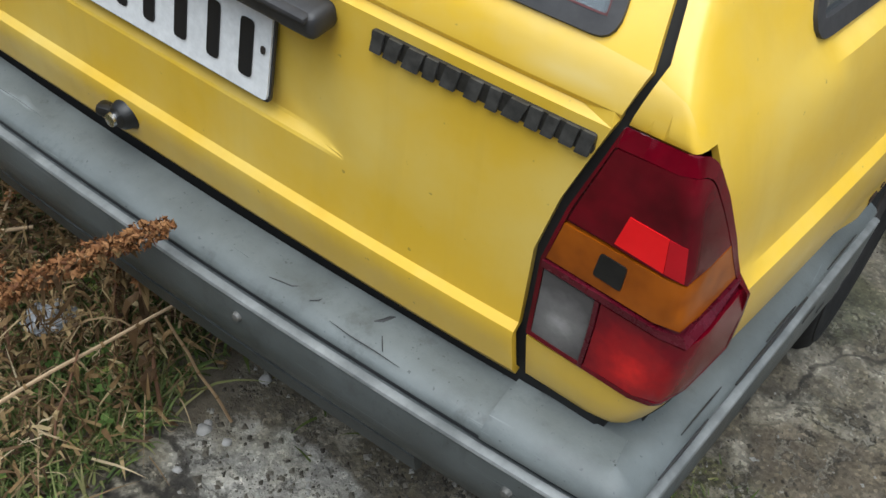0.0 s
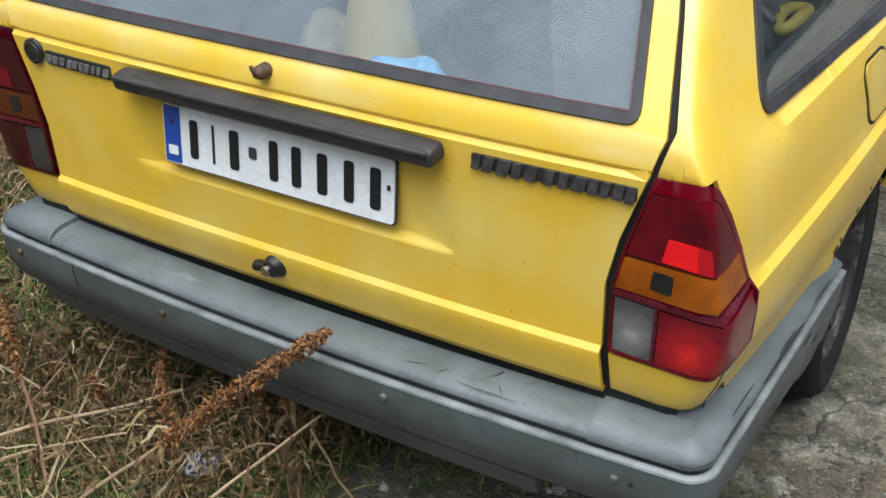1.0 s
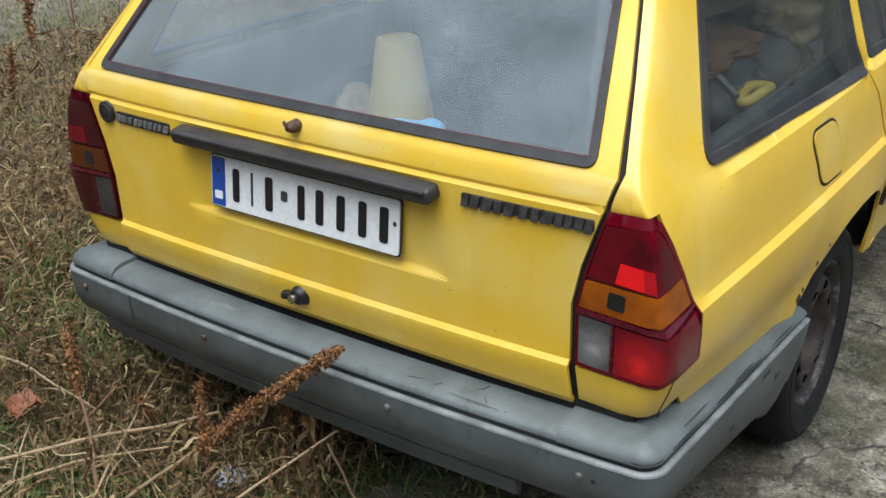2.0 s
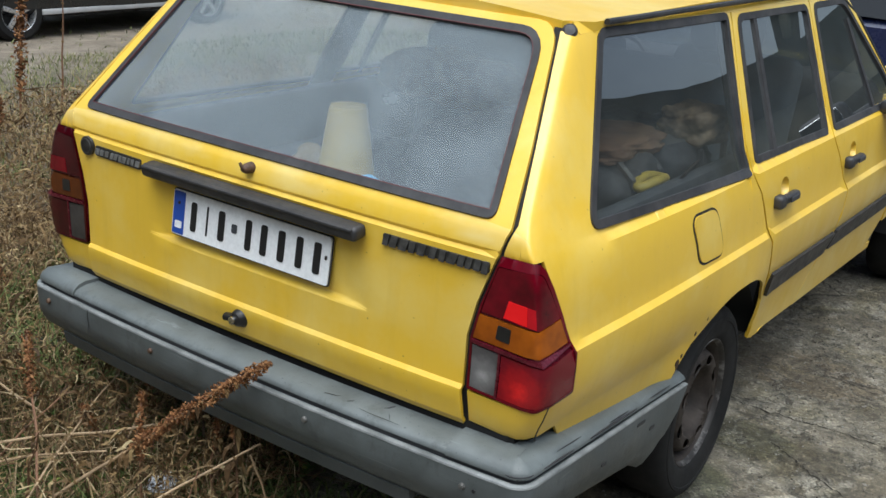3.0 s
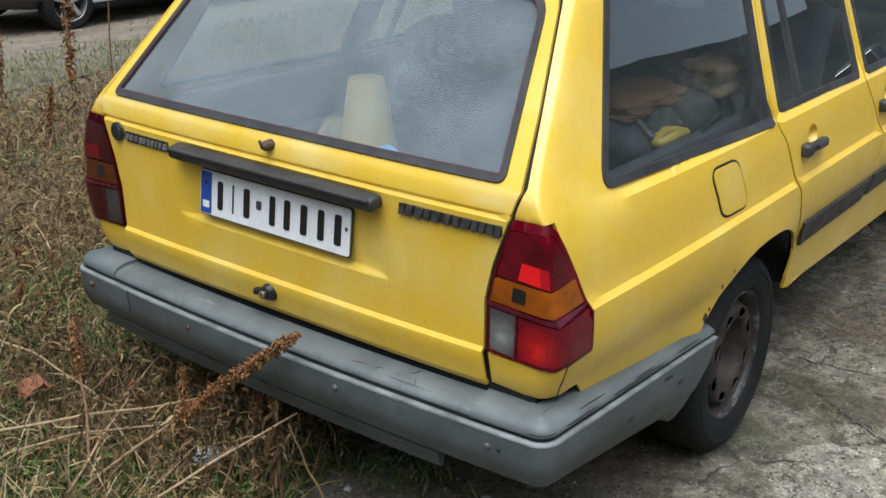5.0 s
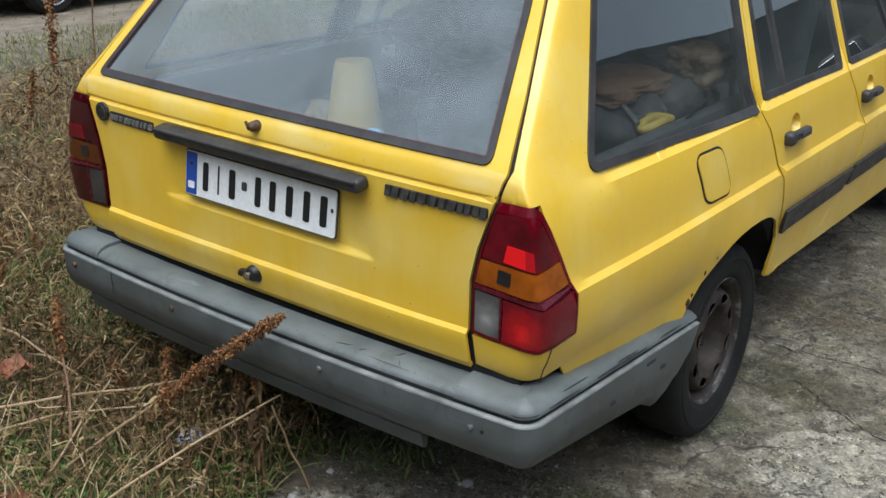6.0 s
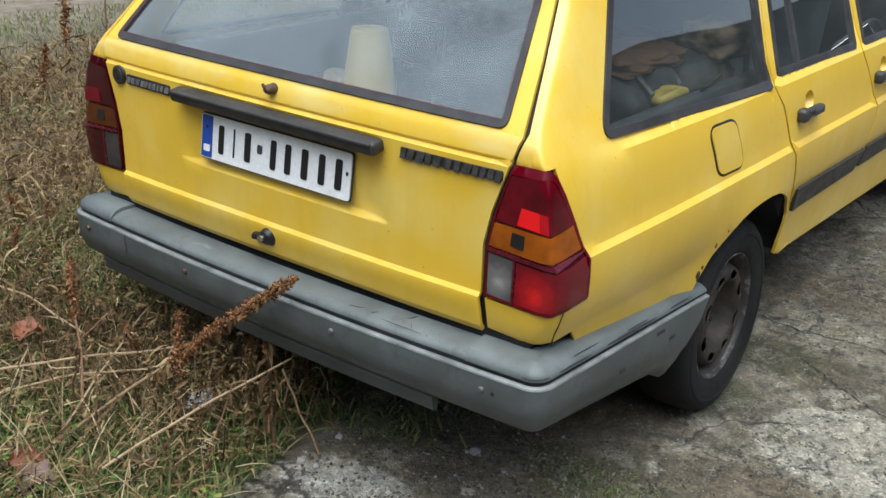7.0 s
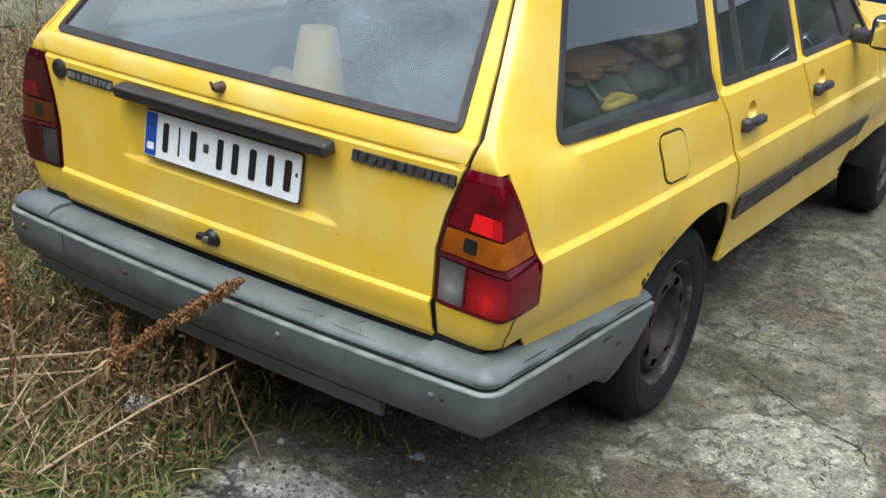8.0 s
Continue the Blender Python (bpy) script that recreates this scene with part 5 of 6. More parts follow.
grass("meadow_straw", "dry brown meadow grass", FARSTRAW, scatter(20000, *mid, floor=1.0), 0.05, 0.22, 0.0034, (0.4, 1.4), (0.1, 1.6), 4, 0.06)
grass("meadow_litter", "russet dead weed leaves", RUSSET, scatter(9000, -4.6, -1.4, -0.6, 5.0, floor=1.0), 0.03, 0.12, 0.006, (0.2, 1.4), (0.3, 2.0), 3, 0.22)
grass("meadow_green", "green meadow grass", FARGREEN, scatter(34000, -7.2, -1.6, -0.2, 9.0, floor=1.0, power=0.8), 0.03, 0.11, 0.0055, (0.1, 0.9), (0.2, 1.2))
grass("far_grass", "thin grass beside the track", FARGREEN, scatter(14000, -20, -5.5, 0, 16, floor=1.0), 0.02, 0.08, 0.011, (0.2, 1.1), (0.2, 1.2), 2)

back = (-7.0, 1.5, -6.0, -0.85)
grass("rear_straw", "dry brown grass behind the parked car", FARSTRAW, scatter(16000, *back), 0.05, 0.22, 0.006, (0.2, 1.3), (0.1, 1.2), 3, 0.04)
grass("rear_green", "short green grass behind the parked car", FARGREEN, scatter(16000, *back), 0.03, 0.12, 0.008, (0.1, 0.9), (0.2, 1.2))
side = (-7.0, -2.4, -1.2, 0.4)
grass("side_straw", "dry brown grass beside the weeds", FARSTRAW, scatter(9000, *side, floor=1.0), 0.05, 0.22, 0.006, (0.2, 1.3), (0.1, 1.2), 3, 0.04)


def curled(name, label, mat, pts, lo, hi, width, lift, segs=6, droop=1.4):
    """Shrivelled strap leaves: each one a narrow ribbon that bends, wanders and twists along its length."""
    n = len(pts)
    t = np.linspace(0, 1, segs + 1)
    length = lo + (hi - lo) * rng.random(n) ** 1.6
    head = rng.random(n)[:, None] * 2 * np.pi + (rng.normal(size=n) * 2.2)[:, None] * t + (rng.normal(size=n) * 1.6)[:, None] * np.sin(2 * np.pi * t)
    tilt = (rng.normal(size=n) * 0.55 + 0.25)[:, None] + (rng.normal(size=n) * 1.1 - droop)[:, None] * t
    step = (length / segs)[:, None]
    d = np.stack([np.cos(tilt) * np.cos(head), np.cos(tilt) * np.sin(head), np.sin(tilt)], -1) * step[..., None]
    line = np.concatenate([np.zeros((n, 1, 3)), np.cumsum(d[:, :-1], 1)], 1) + pts[:, None, :]
    line[:, :, 2] += (lift * rng.random(n) ** 1.3)[:, None]
    line[:, :, 2] = np.maximum(line[:, :, 2], pts[:, None, 2] + 0.004)
    roll = rng.random(n)[:, None] * 6.28 + (rng.normal(size=n) * 1.8)[:, None] * t
    flat = np.stack([-np.sin(head), np.cos(head), np.zeros_like(head)], -1)
    up = np.stack([-np.sin(tilt) * np.cos(head), -np.sin(tilt) * np.sin(head), np.cos(tilt)], -1)
    across = flat * np.cos(roll)[..., None] + up * np.sin(roll)[..., None]
    w = (width * (0.45 + 0.9 * rng.random(n) ** 1.5))[:, None] * np.clip(np.sin(np.pi * (0.12 + 0.86 * t)), 0.08, 1)[None, :] / 2
    vs = np.stack([line - across * w[..., None], line + across * w[..., None]], 2).reshape(-1, 3)
    one = np.array([[2 * i, 2 * i + 1, 2 * i + 3, 2 * i + 2] for i in range(segs)])
    fs = (one[None] + (np.arange(n) * 2 * (segs + 1))[:, None, None]).reshape(-1, 4)
    return tagged(part(name, (vs.tolist(), fs.tolist()), mat, smooth=False), label, "weeds", kind="stuff")


def heap(pts, y0, span):
    """Keeps the places behind a wavering line: the dead heap gives way to short grass in front of it."""
    return np.array([p for p in pts if rng.random() < min(1.0, max(0.06, (p[1] - y0 + 0.16 * noise.noise((p[0] * 2.6, p[1] * 2.6, 4.0))) / span))])


OLIVE = blades_material("meadow_dead_leaves", [(0.0, (0.050, 0.030, 0.014)), (0.3, (0.130, 0.078, 0.033)), (0.65, (0.215, 0.138, 0.059)), (0.88, (0.29, 0.208, 0.095)), (1.0, (0.42, 0.33, 0.18))])
curled("shrivelled_leaves", "shrivelled russet weed leaves in a tangled heap", RUSSET, heap(scatter(15000, -2.6, 0.05, -0.75, 1.6, power=1.1), -0.40, 0.40), 0.03, 0.11, 0.0066, 0.20)
curled("meadow_leaves", "curled tan dead leaves over the dry meadow", OLIVE, scatter(21000, -4.9, -1.3, -0.6, 5.0, floor=1.0), 0.05, 0.16, 0.0095, 0.24)
curled("curled_straw", "bent and curled tan straw in the weeds", STRAW, heap(scatter(9000, -3.2, 0.1, -0.75, 2.2, power=1.0), -0.60, 0.45), 0.07, 0.24, 0.0030, 0.22, 8, 0.9)
bank = np.array([(x, y, ground_z(x, y)) for x, y in zip(-1.15 + 1.04 * rng.random(1000), -0.05 + 0.07 * rng.normal(size=1000))])
curled("bank_leaves", "tall brown shrivelled leaves banked against the bumper", RUSSET, bank, 0.04, 0.12, 0.0075, 0.33, 6, 1.8)
stalks = np.array([(x, y, ground_z(x, y)) for x, y in zip(-1.25 + 1.12 * rng.random(260), -0.10 + 0.10 * rng.normal(size=260))])
grass("bank_stems", "thin brown upright stems banked against the bumper", STRAW, stalks, 0.15, 0.34, 0.0030, (0.0, 0.6), (-0.3, 0.7), 5)


def clover():
    vs, fs = [], []
    for x, y, z in scatter(900, -1.3, 0.25, -0.9, 0.7, power=1.0):
        h, r = 0.015 + 0.05 * rng.random(), 0.005 + 0.006 * rng.random()
        a0 = rng.random() * 6.28
        for k in range(3):
            a = a0 + k * 2.09
            c = Vector((x + r * math.cos(a), y + r * math.sin(a), z + h))
            n = len(vs)
            tilt = rng.random() * 0.004
            vs += [c + Vector((r * math.cos(b2), r * math.sin(b2), tilt * math.cos(b2 - a))) for b2 in np.linspace(0, 2 * math.pi, 7)[:-1]]
            fs.append(tuple(range(n, n + 6)))
    return vs, fs


tagged(part("clover", clover(), CLOVER, smooth=False), "small clover and yellowing round leaves", "plant", kind="stuff")


def bent(a, b2, sag, n=9, wob=0.012, seed=0):
    """A slightly crooked line between two places."""
    a, b2 = Vector(a), Vector(b2)
    out = []
    for i in range(n):
        t = i / (n - 1)
        p = a.lerp(b2, t)
        p.z += sag * 4 * t * (1 - t)
        k = math.sin(math.pi * t)
        out.append(p + Vector((noise.noise((seed, t * 3, 0)), noise.noise((seed, t * 3, 5)), noise.noise((seed, t * 3, 9)))) * wob * k)
    return out


def flakes(points, spread, count, size, seed):
    """A crowd of small curled scales round a line."""
    g = np.random.default_rng(seed)
    vs, fs = [], []
    for _ in range(count):
        t = g.random() * (len(points) - 1)
        i = min(int(t), len(points) - 2)
        p = points[i].lerp(points[i + 1], t - i)
        w = spread(t / (len(points) - 1))
        d = Vector(g.normal(size=3)).normalized()
        c = p + d * w * g.random() ** 0.6
        u = Vector(g.normal(size=3)).normalized()
        v = d.cross(u).normalized()
        s = size * (0.6 + 0.8 * g.random())
        n = len(vs)
        vs += [c - u * s, c + v * s * 0.7, c + u * s + d * s * 0.7, c - v * s * 0.7, c + d * s * 0.6]
        fs += [(n, n + 1, n + 4), (n + 1, n + 2, n + 4), (n + 2, n + 3, n + 4), (n + 3, n, n + 4)]
    return vs, fs


def hanging_leaves(points, count, length, seed):
    g = np.random.default_rng(seed)
    base, n = [], count
    for _ in range(n):
        t = g.random() * (len(points) - 1)
        i = min(int(t), len(points) - 2)
        base.append(points[i].lerp(points[i + 1], t - i))
    vs, fs = [], []
    for p in base:
        a = g.random() * 6.28
        out = Vector((math.cos(a), math.sin(a), 0))
        L, w = length * (0.4 + 0.8 * g.random()), length * (0.05 + 0.08 * g.random())
        side = Vector((-out.y, out.x, 0))
        n0 = len(vs)
        for k in range(5):
            s = k / 4
            c = p + out * (L * 0.45 * s * (1 - 0.3 * s)) + Vector((0, 0, 0.012 * s - L * 0.75 * s * s))
            ww = w * math.sin(math.pi * min(1, s * 0.85 + 0.1))
            cu = math.sin(s * 5 + a) * 1.2
            vs += [c - side * ww + out * ww * cu, c + Vector((0, 0, -ww * 0.5)), c + side * ww + out * ww * cu]
        for k in range(4):
            for j in range(2):
                q = n0 + k * 3 + j
                fs.append((q, q + 1, q + 4, q + 3))
    return vs, fs


def dock(label, a, b2, sag, r0, r1, head=None, leaves=0, stem=None, seed=1, leaf_len=0.05, leaf_part=(0.4, 1.0), fat=0.016, size=0.0055, count=260):
    """A dead dock plant: a jointed stem, its rusty seed head and the shrivelled leaves on it."""
    line = bent(a, b2, sag, 13, 0.014, seed)
    base = Vector(a)
    th = thing("dead_dock_stalk", label, "weed", base, "dead dock stalks")
    off = [p - base for p in line]
    k = len(off)
    part("stem", tube(off, [r0 + (r1 - r0) * i / (k - 1) for i in range(k)], 7), stem or STEM, th)
    for i in (3, 6, 9):
        part("joint", tube([off[i] - (off[i + 1] - off[i]) * 0.05, off[i] + (off[i + 1] - off[i]) * 0.05], r0 * 1.25, 7), RUSSET, th)
    if head:
        h0, h1 = (int(f * (k - 1)) for f in head)
        seg = off[h0:h1 + 1]
        part("seed_head", flakes(seg, lambda t: fat * (0.45 + 0.75 * math.sin(math.pi * min(1.0, 0.15 + t * 0.8)) ** 1.0 + 0.25 * math.sin(t * 23)), count, size, seed), SEEDS, th, "rust-brown seed head", smooth=False)
    if leaves:
        l0, l1 = int(leaf_part[0] * (k - 1)), int(leaf_part[1] * (k - 1))
        part("leaves", hanging_leaves(off[l0:l1 + 1], leaves, leaf_len, seed), RUSSET, th, "shrivelled hanging leaves", smooth=False)
    return th


# the stalk that leans on the bumper, and those lying round it
dock("dead dock stalk with rusty seed head leaning on the bumper", (-0.46, -0.36, 0.03), (0.165, -0.085, 0.598), 0.01, 0.0050, 0.0028, (0.55, 1.0), 70, seed=3, leaf_len=0.06, leaf_part=(0.45, 0.95), fat=0.0190, count=1700, size=0.0048)
dock("bare pale dead stalk lying towards the bumper", (-0.16, -0.45, 0.10), (0.045, 0.01, 0.30), 0.01, 0.0042, 0.0026, None, 3, seed=4, leaf_part=(0.8, 1.0))
dock("thick pale dead stalk lying across the weeds", (-0.80, -0.46, 0.14), (-0.36, 0.02, 0.20), 0.0, 0.0042, 0.0036, None, 4, seed=5)
dock("bent pale dead stalk lying in the weeds", (-1.30, -0.13, 0.18), (-0.70, -0.10, 0.15), 0.03, 0.0038, 0.003, None, 2, seed=6)
dock("thin dead stalk lying in the weeds", (-0.42, -0.42, 0.05), (-0.62, 0.10, 0.24), 0.02, 0.004, 0.0025, None, 4, seed=7)
dock("thin dead stalk crossing the others", (-0.75, -0.40, 0.06), (-0.40, -0.12, 0.16), 0.02, 0.004, 0.0025, None, 3, seed=8)
dock("upright reddish dock stem with a rusty head", (-0.40, -0.33, 0.0), (-0.72, -0.13, 0.42), 0.0, 0.0045, 0.003, (0.72, 1.0), 6, REDSTEM, 9, fat=0.016, count=340)
dock("short reddish dock stem with a rusty head", (-0.22, -0.16, 0.0), (-0.30, -0.08, 0.36), 0.0, 0.004, 0.002, (0.55, 1.0), 12, REDSTEM, 10, fat=0.013, count=260)
dock("short dead dock stem with drooping leaves", (-0.16, 0.02, 0.0), (-0.13, 0.03, 0.32), 0.0, 0.004, 0.002, (0.7, 1.0), 22, REDSTEM, 11, fat=0.010, count=150, leaf_len=0.08)
dock("short dead dock stem by the bumper", (0.0, -0.02, 0.0), (-0.04, 0.0, 0.36), 0.0, 0.004, 0.002, (0.85, 1.0), 26, REDSTEM, 12, fat=0.009, count=100, leaf_len=0.09)
dock("thin reddish dead stem standing in grass", (-0.06, -0.22, 0.0), (-0.02, -0.14, 0.26), 0.0, 0.003, 0.002, None, 5, REDSTEM, 13)
dock("thin crooked dead stem under the bumper", (0.10, 0.05, 0.01), (0.03, -0.01, 0.27), 0.0, 0.003, 0.0025, None, 2, STEM, 14)
for i in range(24):
    x, y = -0.25 - 1.5 * rng.random(), -0.40 + 1.1 * rng.random()
    if weedy(x, y) > 0.5:
        dx, dy = (rng.random() - 0.5) * 0.5, (rng.random() - 0.5) * 0.5
        dock("dead brown dock stem among tangled weeds", (x, y, 0.0), (x + dx, y + dy, 0.18 + 0.2 * rng.random()), 0.02, 0.004, 0.002, (0.6, 1.0) if i % 2 else None, 8, REDSTEM if i % 3 else STEM, 30 + i, fat=0.014, count=240, size=0.0048)
# tall stems in the meadow
dock("tall dark dock stalk standing in the meadow", (-4.75, 2.55, -0.16), (-4.70, 2.58, 0.80), 0.0, 0.010, 0.004, (0.25, 1.0), 4, REDSTEM, 60, fat=0.036, count=460, size=0.014)
dock("tall thin bare weed stem in the meadow", (-4.85, 2.95, -0.16), (-4.80, 2.99, 0.90), 0.0, 0.008, 0.003, None, 3, REDSTEM, 61)
for i, (x, y) in enumerate(((-3.9, 1.8), (-3.4, 2.2), (-4.9, 2.1))):
    dock("brown dead dock stalk in the meadow", (x, y, ground_z(x, y)), (x + 0.05, y + 0.04, 0.28 + 0.10 * (i % 3)), 0.0, 0.006, 0.003, (0.35, 1.0), 10, REDSTEM, 70 + i, fat=0.025, count=260, size=0.009)


# ---- loose things on the ground ----
def stone(x, y, r, seed, label):
    bm = bmesh.new()
    bmesh.ops.create_icosphere(bm, subdivisions=2, radius=r)
    for v in bm.verts:
        v.co *= 1 + 0.35 * noise.noise(v.co * (1.4 / r) + Vector((seed, 0, 0)))
        v.co.z *= 0.6
    return tagged(part("stone", moved(taken(bm), pose(x, y, ground_z(x, y) + r * 0.25, 0, 0, seed * 40)), PEBBLE, sharp=50), label, "stone", "loose stones")


PEBBLE = worn("pebble", (0.26, 0.25, 0.235), (0.40, 0.39, 0.37), 0.8, big=30)
for i, (x, y, r) in enumerate(((0.402, 0.358, 0.017), (0.071, 0.012, 0.013), (0.062, 0.03, 0.008), (0.385, 0.345, 0.009), (0.10, -0.075, 0.008), (0.20, 0.487, 0.010), (0.12, 0.02, 0.009), (0.52, 0.33, 0.007), (0.068, 0.165, 0.012))):
    stone(x, y, r, i + 1, "small pale grey stone lying on dark soil")


def grit():
    """Crumbs of broken concrete and small stones, thickest behind the car."""
    vs, fs = [], []
    g = np.random.default_rng(5)
    n = 0
    while n < 15000:
        if n % 5 < 3:
            x, y = -0.1 + 2.2 * g.random(), -0.4 + 3.2 * g.random()
            r = 0.0015 + 0.0050 * g.random() ** 3
        else:
            x, y = 0.45 + 0.40 * g.normal(), 0.22 + 0.26 * g.normal()
            r = 0.0018 + 0.0075 * g.random() ** 4
        if x < 0.05 - 0.3 * y or noise.noise((x * 3.1, y * 3.1, 8.0)) < -0.35 + 0.5 * g.random() - 0.25:
            continue
        k = len(vs)
        z = ground_z(x, y) - 0.2 * r
        q = g.normal(size=8) * 0.25 * r
        vs += [(x - r + q[0], y + q[1], z), (x + q[2], y - r, z), (x + r, y + q[3], z), (x + q[4], y + r + q[5], z), (x + 0.2 * r, y - 0.3 * r, z + r * 0.9), (x - 0.2 * r, y + 0.4 * r, z + r * 0.7)]
        fs += [(k, k + 1, k + 4), (k + 1, k + 2, k + 4), (k + 2, k + 3, k + 5, k + 4), (k + 3, k, k + 5), (k, k + 4, k + 5)]
        n += 1
    return vs, fs


GRIT = blades_material("grit_grains", [(0.0, (0.050, 0.043, 0.034)), (0.5, (0.100, 0.088, 0.068)), (0.9, (0.18, 0.165, 0.135)), (1.0, (0.36, 0.35, 0.32))])
tagged(part("grit", grit(), GRIT, smooth=False), "loose grit and crumbs on the concrete", "gravel", kind="stuff")


def dead_leaf(x, y, z, size, mat, turn, label):
    """A broad curled leaf with a midrib and a lobed edge."""
    vs, fs = [], []
    for i in range(9):
        u = i / 8
        w = size * 0.45 * math.sin(math.pi * (0.06 + 0.9 * u)) * (1 + 0.25 * math.sin(u * 15))
        for j in range(5):
            q = (j - 2) / 2
            vs.append(Vector((size * (u - 0.5), w * q, size * (0.16 * q * q + 0.12 * math.sin(u * 3.0 + q)))))
    for i in range(8):
        for j in range(4):
            k = i * 5 + j
            fs.append((k, k + 1, k + 6, k + 5))
    return tagged(part("fallen_leaf", moved((vs, fs), pose(x, y, z, *turn)), mat), label, "leaf", "fallen leaves")


RUSTLEAF = worn("russet_leaf", (0.20, 0.062, 0.03), (0.30, 0.12, 0.06), 0.6, big=40)
BROWNLEAF = worn("brown_leaf", (0.12, 0.075, 0.06), (0.20, 0.13, 0.10), 0.65, big=40)
dead_leaf(-0.897, -0.179, 0.13, 0.10, RUSTLEAF, (20, -15, 30), "reddish dead leaf caught in the weeds")
dead_leaf(-0.40, -0.50, 0.035, 0.11, RUSTLEAF, (5, 10, 70), "russet fallen leaf on short grass")
dead_leaf(-0.32, -0.54, 0.03, 0.12, BROWNLEAF, (8, -8, 20), "curled brown fallen leaf on short grass")
dead_leaf(-0.20, -0.30, 0.03, 0.07, BROWNLEAF, (0, 12, 110), "small brown fallen leaf on grass")


def crumpled(name, x, y, z, sx, sy, sz, mat, label, category, seed):
    bm = bmesh.new()
    bmesh.ops.create_icosphere(bm, subdivisions=4, radius=0.5)
    for v in bm.verts:
        v.co *= 1 + 0.5 * noise.noise(v.co * 5 + Vector((seed, 1, 2)))
        v.co = Vector((v.co.x * sx, v.co.y * sy, v.co.z * sz))
    return tagged(part(name, moved(taken(bm), pose(x, y, z, 0, 0, seed * 33)), mat, sharp=80), label, category)


FOIL = worn("grey_film", (0.35, 0.37, 0.40), (0.50, 0.52, 0.55), 0.25, big=30)
crumpled("plastic_scrap", -0.270, -0.040, 0.075, 0.085, 0.06, 0.055, FOIL, "crumpled grey plastic film in the weeds", "litter", 2)
tagged(part("plastic_strip", rbox(0.22, 0.05, 0.012, 0.004, 2, (-1.30, 0.27, 0.085), (4, 4, 25)), BLACK), "black plastic strip lying in dry grass", "litter")

# ---- load in the car ----
def bucket(x, y, z, turn=0):
    prof = [(0.0, 0.344), (0.040, 0.344), (0.047, 0.347), (0.051, 0.338), (0.096, 0.03), (0.106, 0.028), (0.107, 0.0), (0.099, 0.0), (0.092, 0.03), (0.046, 0.328), (0.0, 0.332)]
    th = thing("bucket", "cream plastic bucket turned upside down in the boot", "bucket", (x, y, z))
    part("body", lathe(prof, 40, "z"), CREAM, th)
    part("bail", tube([(0.114 * math.cos(a), 0.114 * math.sin(a), 0.012 + 0.02 * math.sin(a)) for a in np.linspace(0, math.pi, 14)], 0.003, 6), STEEL, th, "wire bail")
    return th


CREAM = worn("cream_plastic", (0.34, 0.25, 0.065), (0.44, 0.34, 0.10), 0.5, big=9)
RUSTCLOTH = worn("rust_brown_cloth", (0.085, 0.040, 0.020), (0.15, 0.078, 0.040), 0.85, big=16)
BLUEBAG = worn("blue_plastic", (0.12, 0.34, 0.58), (0.18, 0.43, 0.66), 0.4, big=16)
PAPER = worn("beige_paper", (0.22, 0.175, 0.10), (0.32, 0.265, 0.17), 0.75, big=24)
BLACKBAG = worn("black_bag_cloth", (0.018, 0.018, 0.02), (0.05, 0.05, 0.055), 0.8, big=20)
BROWNBAG = worn("brown_paper", (0.075, 0.050, 0.028), (0.19, 0.135, 0.082), 0.75, big=24)
TOOLYELLOW = worn("yellow_plastic", (0.34, 0.25, 0.035), (0.44, 0.33, 0.06), 0.4, big=20)
bucket(-0.055, 0.42, 0.752)


def soft_pack(name, at, sx, sy, sz, mat, label, category, seed, power=4.0, rough=0.10):
    """A stuffed cloth pack: a rounded block with sagging folds."""
    bm = bmesh.new()
    bmesh.ops.create_icosphere(bm, subdivisions=5, radius=1.0)
    for v in bm.verts:
        d = v.co.copy()
        k = (abs(d.x) ** power + abs(d.y) ** power + abs(d.z) ** power) ** (-1 / power)
        f = 1 + rough * noise.noise(d * 2.2 + Vector((seed, 0, 0))) + rough * 0.55 * abs(noise.noise(d * 5.5 + Vector((0, seed, 0))))
        v.co = Vector((d.x * sx, d.y * sy, d.z * sz)) * (k * f * 0.5)
    th = thing(name, label, category, at)
    part("body", taken(bm), mat, th, sharp=180)
    return th


for at, size, seed, straps in (((0.44, 0.80, 0.865), (0.40, 0.34, 0.32), 5, (-0.10, 0.06)), ((0.46, 1.13, 0.885), (0.42, 0.34, 0.34), 8, (-0.08, 0.09)), ((0.05, 1.06, 0.86), (0.42, 0.60, 0.26), 12, ())):
    pack = soft_pack("holdall", at, *size, BLACKBAG, "black cloth holdall packed behind the seat", "bag", seed, 3.6, 0.22)
    pack["group"] = "packed holdalls"
    hx, hz = size[0] * 0.5, size[2] * 0.5
    for y in straps:
        part("strap", tube([(hx * 0.98, y, -hz * 0.7), (hx * 1.06, y + 0.01, 0.0), (hx * 0.98, y + 0.03, hz * 0.75), (hx * 0.6, y + 0.05, hz * 1.08), (0.0, y + 0.06, hz * 1.1)], 0.011, 6), BLACK, pack, "black webbing strap")
        part("buckle", rbox(0.012, 0.030, 0.036, 0.004, 1, (hx * 1.09, y + 0.012, hz * 0.25)), RIMLIP, pack, "grey buckle")
soft_pack("plastic_bag", (0.11, 0.250, 0.857), 0.25, 0.13, 0.215, BLUEBAG, "light blue plastic bag standing in the boot", "bag", 4, 2.6, 0.22)
soft_pack("paper_bag", (-0.245, 0.50, 0.832), 0.19, 0.14, 0.215, PAPER, "beige crumpled paper bag beside the bucket", "bag", 21, 1.6, 0.24)
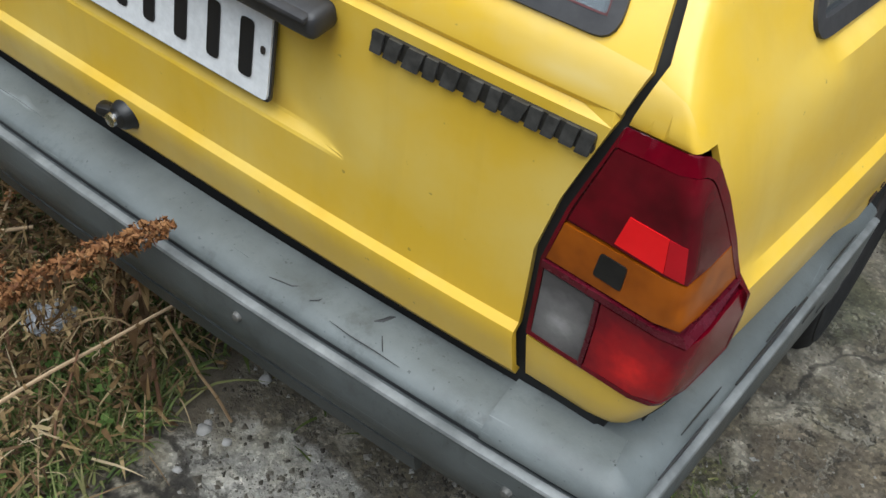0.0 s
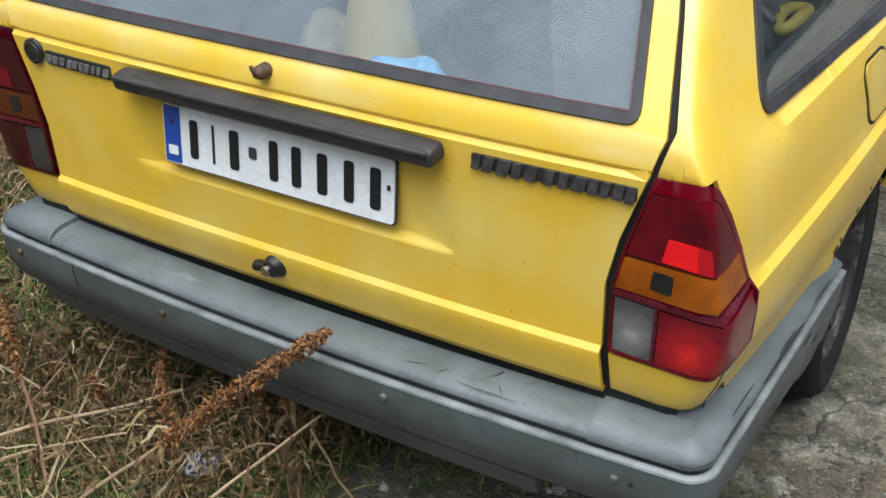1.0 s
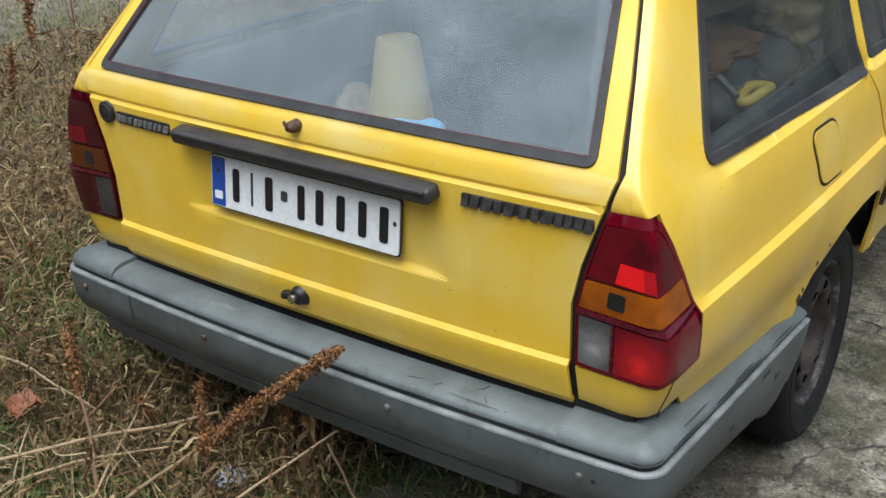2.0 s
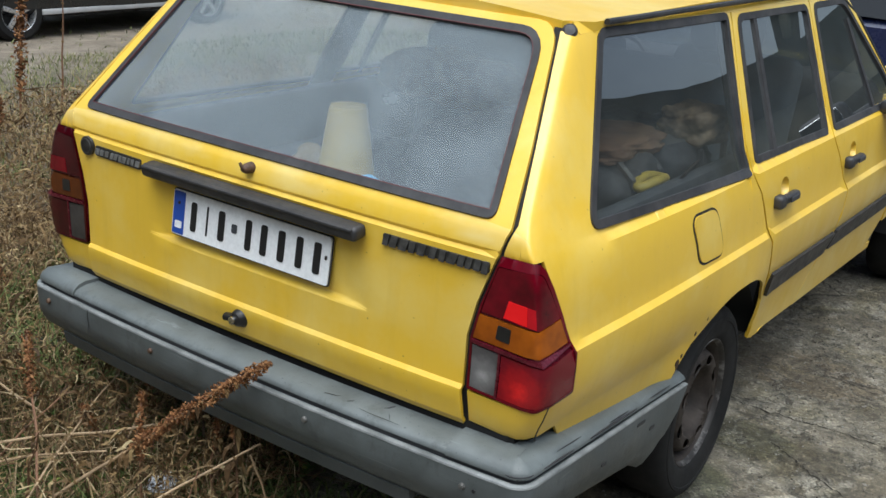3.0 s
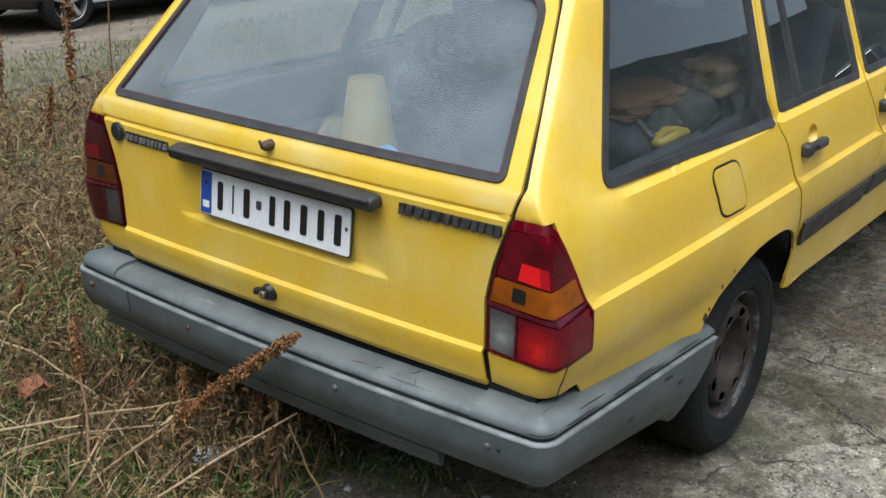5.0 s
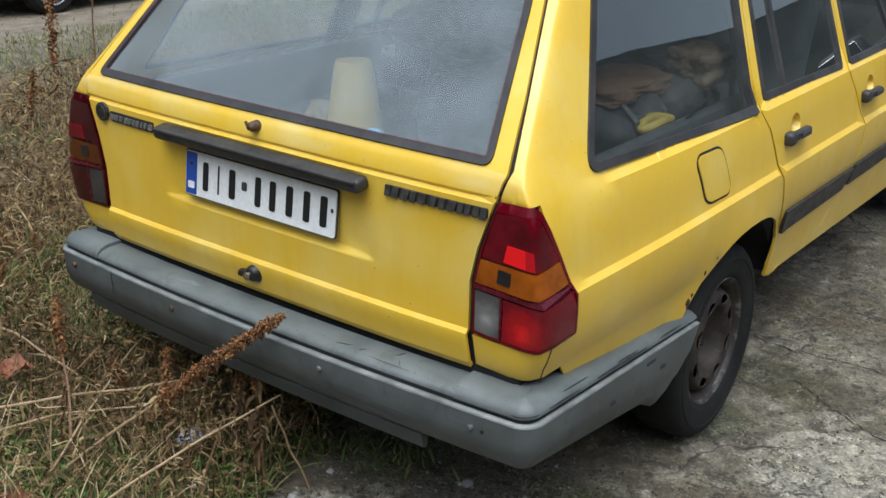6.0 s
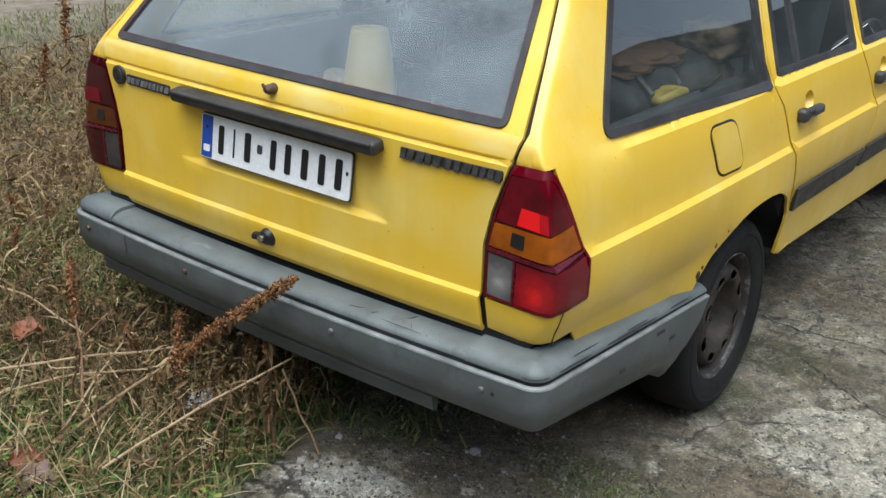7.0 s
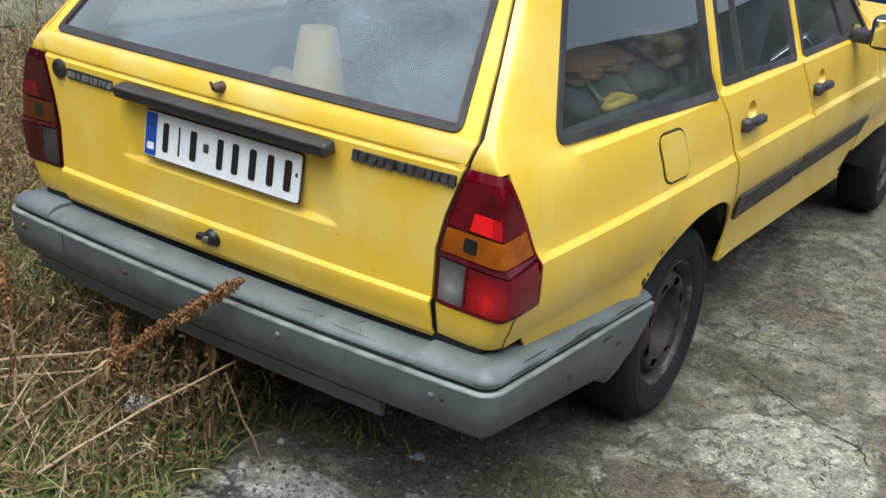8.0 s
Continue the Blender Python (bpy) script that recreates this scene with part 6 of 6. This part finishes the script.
soft_pack("paper_bundle", (0.60, 1.16, 1.065), 0.15, 0.20, 0.10, BROWNBAG, "tan crumpled paper bundle on the holdall", "bundle", 16, 5.0, 0.24)
soft_pack("folded_blanket", (0.48, 0.88, 1.035), 0.22, 0.34, 0.06, RUSTCLOTH, "rust-brown cloth lying on the holdall", "cloth", 9, 4.5, 0.20)
soft_pack("cloth_bundle", (-0.30, 1.24, 1.04), 0.50, 0.24, 0.16, BROWNBAG, "tan cloth bundle behind the seats", "bundle", 7, 2.8, 0.22)
saw = thing("hand_tool", "yellow and grey hand tool lying on the side trim", "tool", (0.655, 0.80, 0.978))
part("grip", tube([(0.020 * math.cos(a), 0.072 * math.sin(a), 0.006 * math.cos(2 * a)) for a in np.linspace(0, 2 * math.pi, 40)], 0.013, 12), TOOLYELLOW, saw, "yellow plastic grip")
part("blade", rbox(0.006, 0.26, 0.04, 0.002, 1, (0.02, 0.20, 0.0), (0, 40, 12)), STEEL, saw)


# ---- other parked cars ----
def parked_car(label, paint, at, heading, strip=None, spokes=5):
    """A plain saloon in the distance: shell, glass band, sills and wheels."""
    th = new("parked_car")
    th.matrix_world = pose(*at, 0, 0, heading)
    tagged(th, label, "car", "other parked cars")
    stations = [(-2.15, 0.55, 0.42, 0.62, 0.62, 0.5), (-2.08, 0.74, 0.30, 0.86, 0.88, 0.66), (-1.70, 0.83, 0.26, 0.93, 0.97, 0.74), (-1.25, 0.85, 0.24, 0.94, 1.10, 0.70), (-0.75, 0.86, 0.23, 0.94, 1.40, 0.60), (0.0, 0.87, 0.22, 0.93, 1.45, 0.61), (0.55, 0.87, 0.22, 0.92, 1.40, 0.60), (1.20, 0.86, 0.24, 0.90, 0.96, 0.74), (1.85, 0.82, 0.28, 0.80, 0.86, 0.68), (2.12, 0.62, 0.36, 0.66, 0.68, 0.5)]
    vs, fs = [], []
    for y, w, zb, zw, zr, wr in stations:
        ring = [(w * 0.86, zb), (w, zb + 0.10), (w * 1.01, (zb + zw) / 2), (w, zw - 0.03), (w * 0.965, zw), (wr + (w * 0.965 - wr) * 0.12, zw + (zr - zw) * 0.88), (wr * 0.8, zr)]
        ring = ring + [(-x, z) for x, z in reversed(ring)]
        vs += [Vector((x, y, z)) for x, z in ring]
    k = 14
    for i in range(len(stations) - 1):
        for j in range(k):
            fs.append((i * k + j, i * k + (j + 1) % k, (i + 1) * k + (j + 1) % k, (i + 1) * k + j))
    fs += [tuple(range(k))[::-1], tuple((len(stations) - 1) * k + j for j in range(k))]
    part("shell", (vs, fs), paint, th)
    for sx in (-1, 1):
        band = [Vector((sx * 0.852, y, 0.955)) for y in (-1.0, -0.1, 0.0, 0.95)] + [Vector((sx * x, y, 1.35)) for x, y in ((0.655, -0.62), (0.66, -0.1), (0.66, 0.0), (0.655, 0.42))]
        band = [p + Vector((sx * 0.012, 0, 0)) for p in band]
        faces = [(0, 1, 5, 4), (2, 3, 7, 6)]
        part("side_window", (band, faces if sx > 0 else [f[::-1] for f in faces]), DARKPANE, th)
        part("sill", rbox(0.03, 2.0, 0.06, 0.012, 2, (sx * 0.855, -0.05, 0.30)), strip or paint, th, "pale sill strip" if strip else "")
        for cy in (-1.32, 1.30):
            w = new("wheel")
            w.parent = th
            w.matrix_local = pose(sx * 0.76, cy, 0.31, 0, 0, 0 if sx > 0 else 180)
            part("tyre", lathe([(0.19, -0.08), (0.27, -0.09), (0.31, -0.06), (0.31, 0.06), (0.27, 0.095), (0.205, 0.09), (0.20, 0.05)], 40), TYRE, w)
            part("rim", lathe([(0.196, 0.0), (0.20, 0.085), (0.207, 0.09), (0.21, 0.08)], 40), ALLOY, w)
            part("rim_back", lathe([(0.0, 0.0), (0.2, 0.0)], 32), DARK, w)
            for q in range(spokes):
                a = 2 * math.pi * q / spokes
                part("spoke", moved(rbox(0.03, 0.052, 0.17, 0.010, 2, (0.07, 0, 0.105)), pose(0, 0, 0, math.degrees(a), 0, 0)), ALLOY, w)
            part("hub_cap", lathe([(0.0, 0.095), (0.03, 0.093), (0.036, 0.07)], 20), ALLOY, w)
    return th


DARKPANE = plain("dark_glass", (0.02, 0.022, 0.024), 0.06)
ALLOY = worn("alloy_silver", (0.52, 0.52, 0.52), (0.62, 0.62, 0.62), 0.3, 0.7, big=20)
NAVY = worn("navy_paint", (0.012, 0.018, 0.06), (0.018, 0.026, 0.085), 0.25, big=4, coat=0.5, bump_fine=0.0)
COAL = worn("black_car_paint", (0.010, 0.010, 0.011), (0.018, 0.018, 0.019), 0.3, big=4, coat=0.5, bump_fine=0.0)
SILL = worn("pale_sill", (0.40, 0.40, 0.40), (0.5, 0.5, 0.5), 0.4)
parked_car("black car with silver spoked wheels across the track", COAL, (-9.36, 6.42, -0.345), 0, SILL)
parked_car("dark blue saloon parked ahead of the yellow estate", NAVY, (0.2, 6.7, 0.0), 85)


# ---- unseen dark ring closing the yard, added to block low sky and shape reflections ----
def block_ring():
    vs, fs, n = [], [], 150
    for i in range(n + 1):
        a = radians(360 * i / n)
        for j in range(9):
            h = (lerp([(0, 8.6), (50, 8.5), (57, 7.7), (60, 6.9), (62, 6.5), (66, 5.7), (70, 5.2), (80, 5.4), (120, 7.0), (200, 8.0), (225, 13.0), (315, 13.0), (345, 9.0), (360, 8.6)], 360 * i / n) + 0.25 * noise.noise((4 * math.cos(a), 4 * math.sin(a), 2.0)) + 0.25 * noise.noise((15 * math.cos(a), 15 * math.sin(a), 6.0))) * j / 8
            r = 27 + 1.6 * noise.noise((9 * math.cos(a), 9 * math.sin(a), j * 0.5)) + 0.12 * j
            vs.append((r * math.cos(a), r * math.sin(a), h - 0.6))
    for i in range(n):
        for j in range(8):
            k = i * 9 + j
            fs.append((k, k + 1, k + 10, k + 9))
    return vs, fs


tagged(part("backdrop", block_ring(), LIGHTBLOCK), "unseen dark uneven ring added round the yard to block light", "trees", kind="structure")
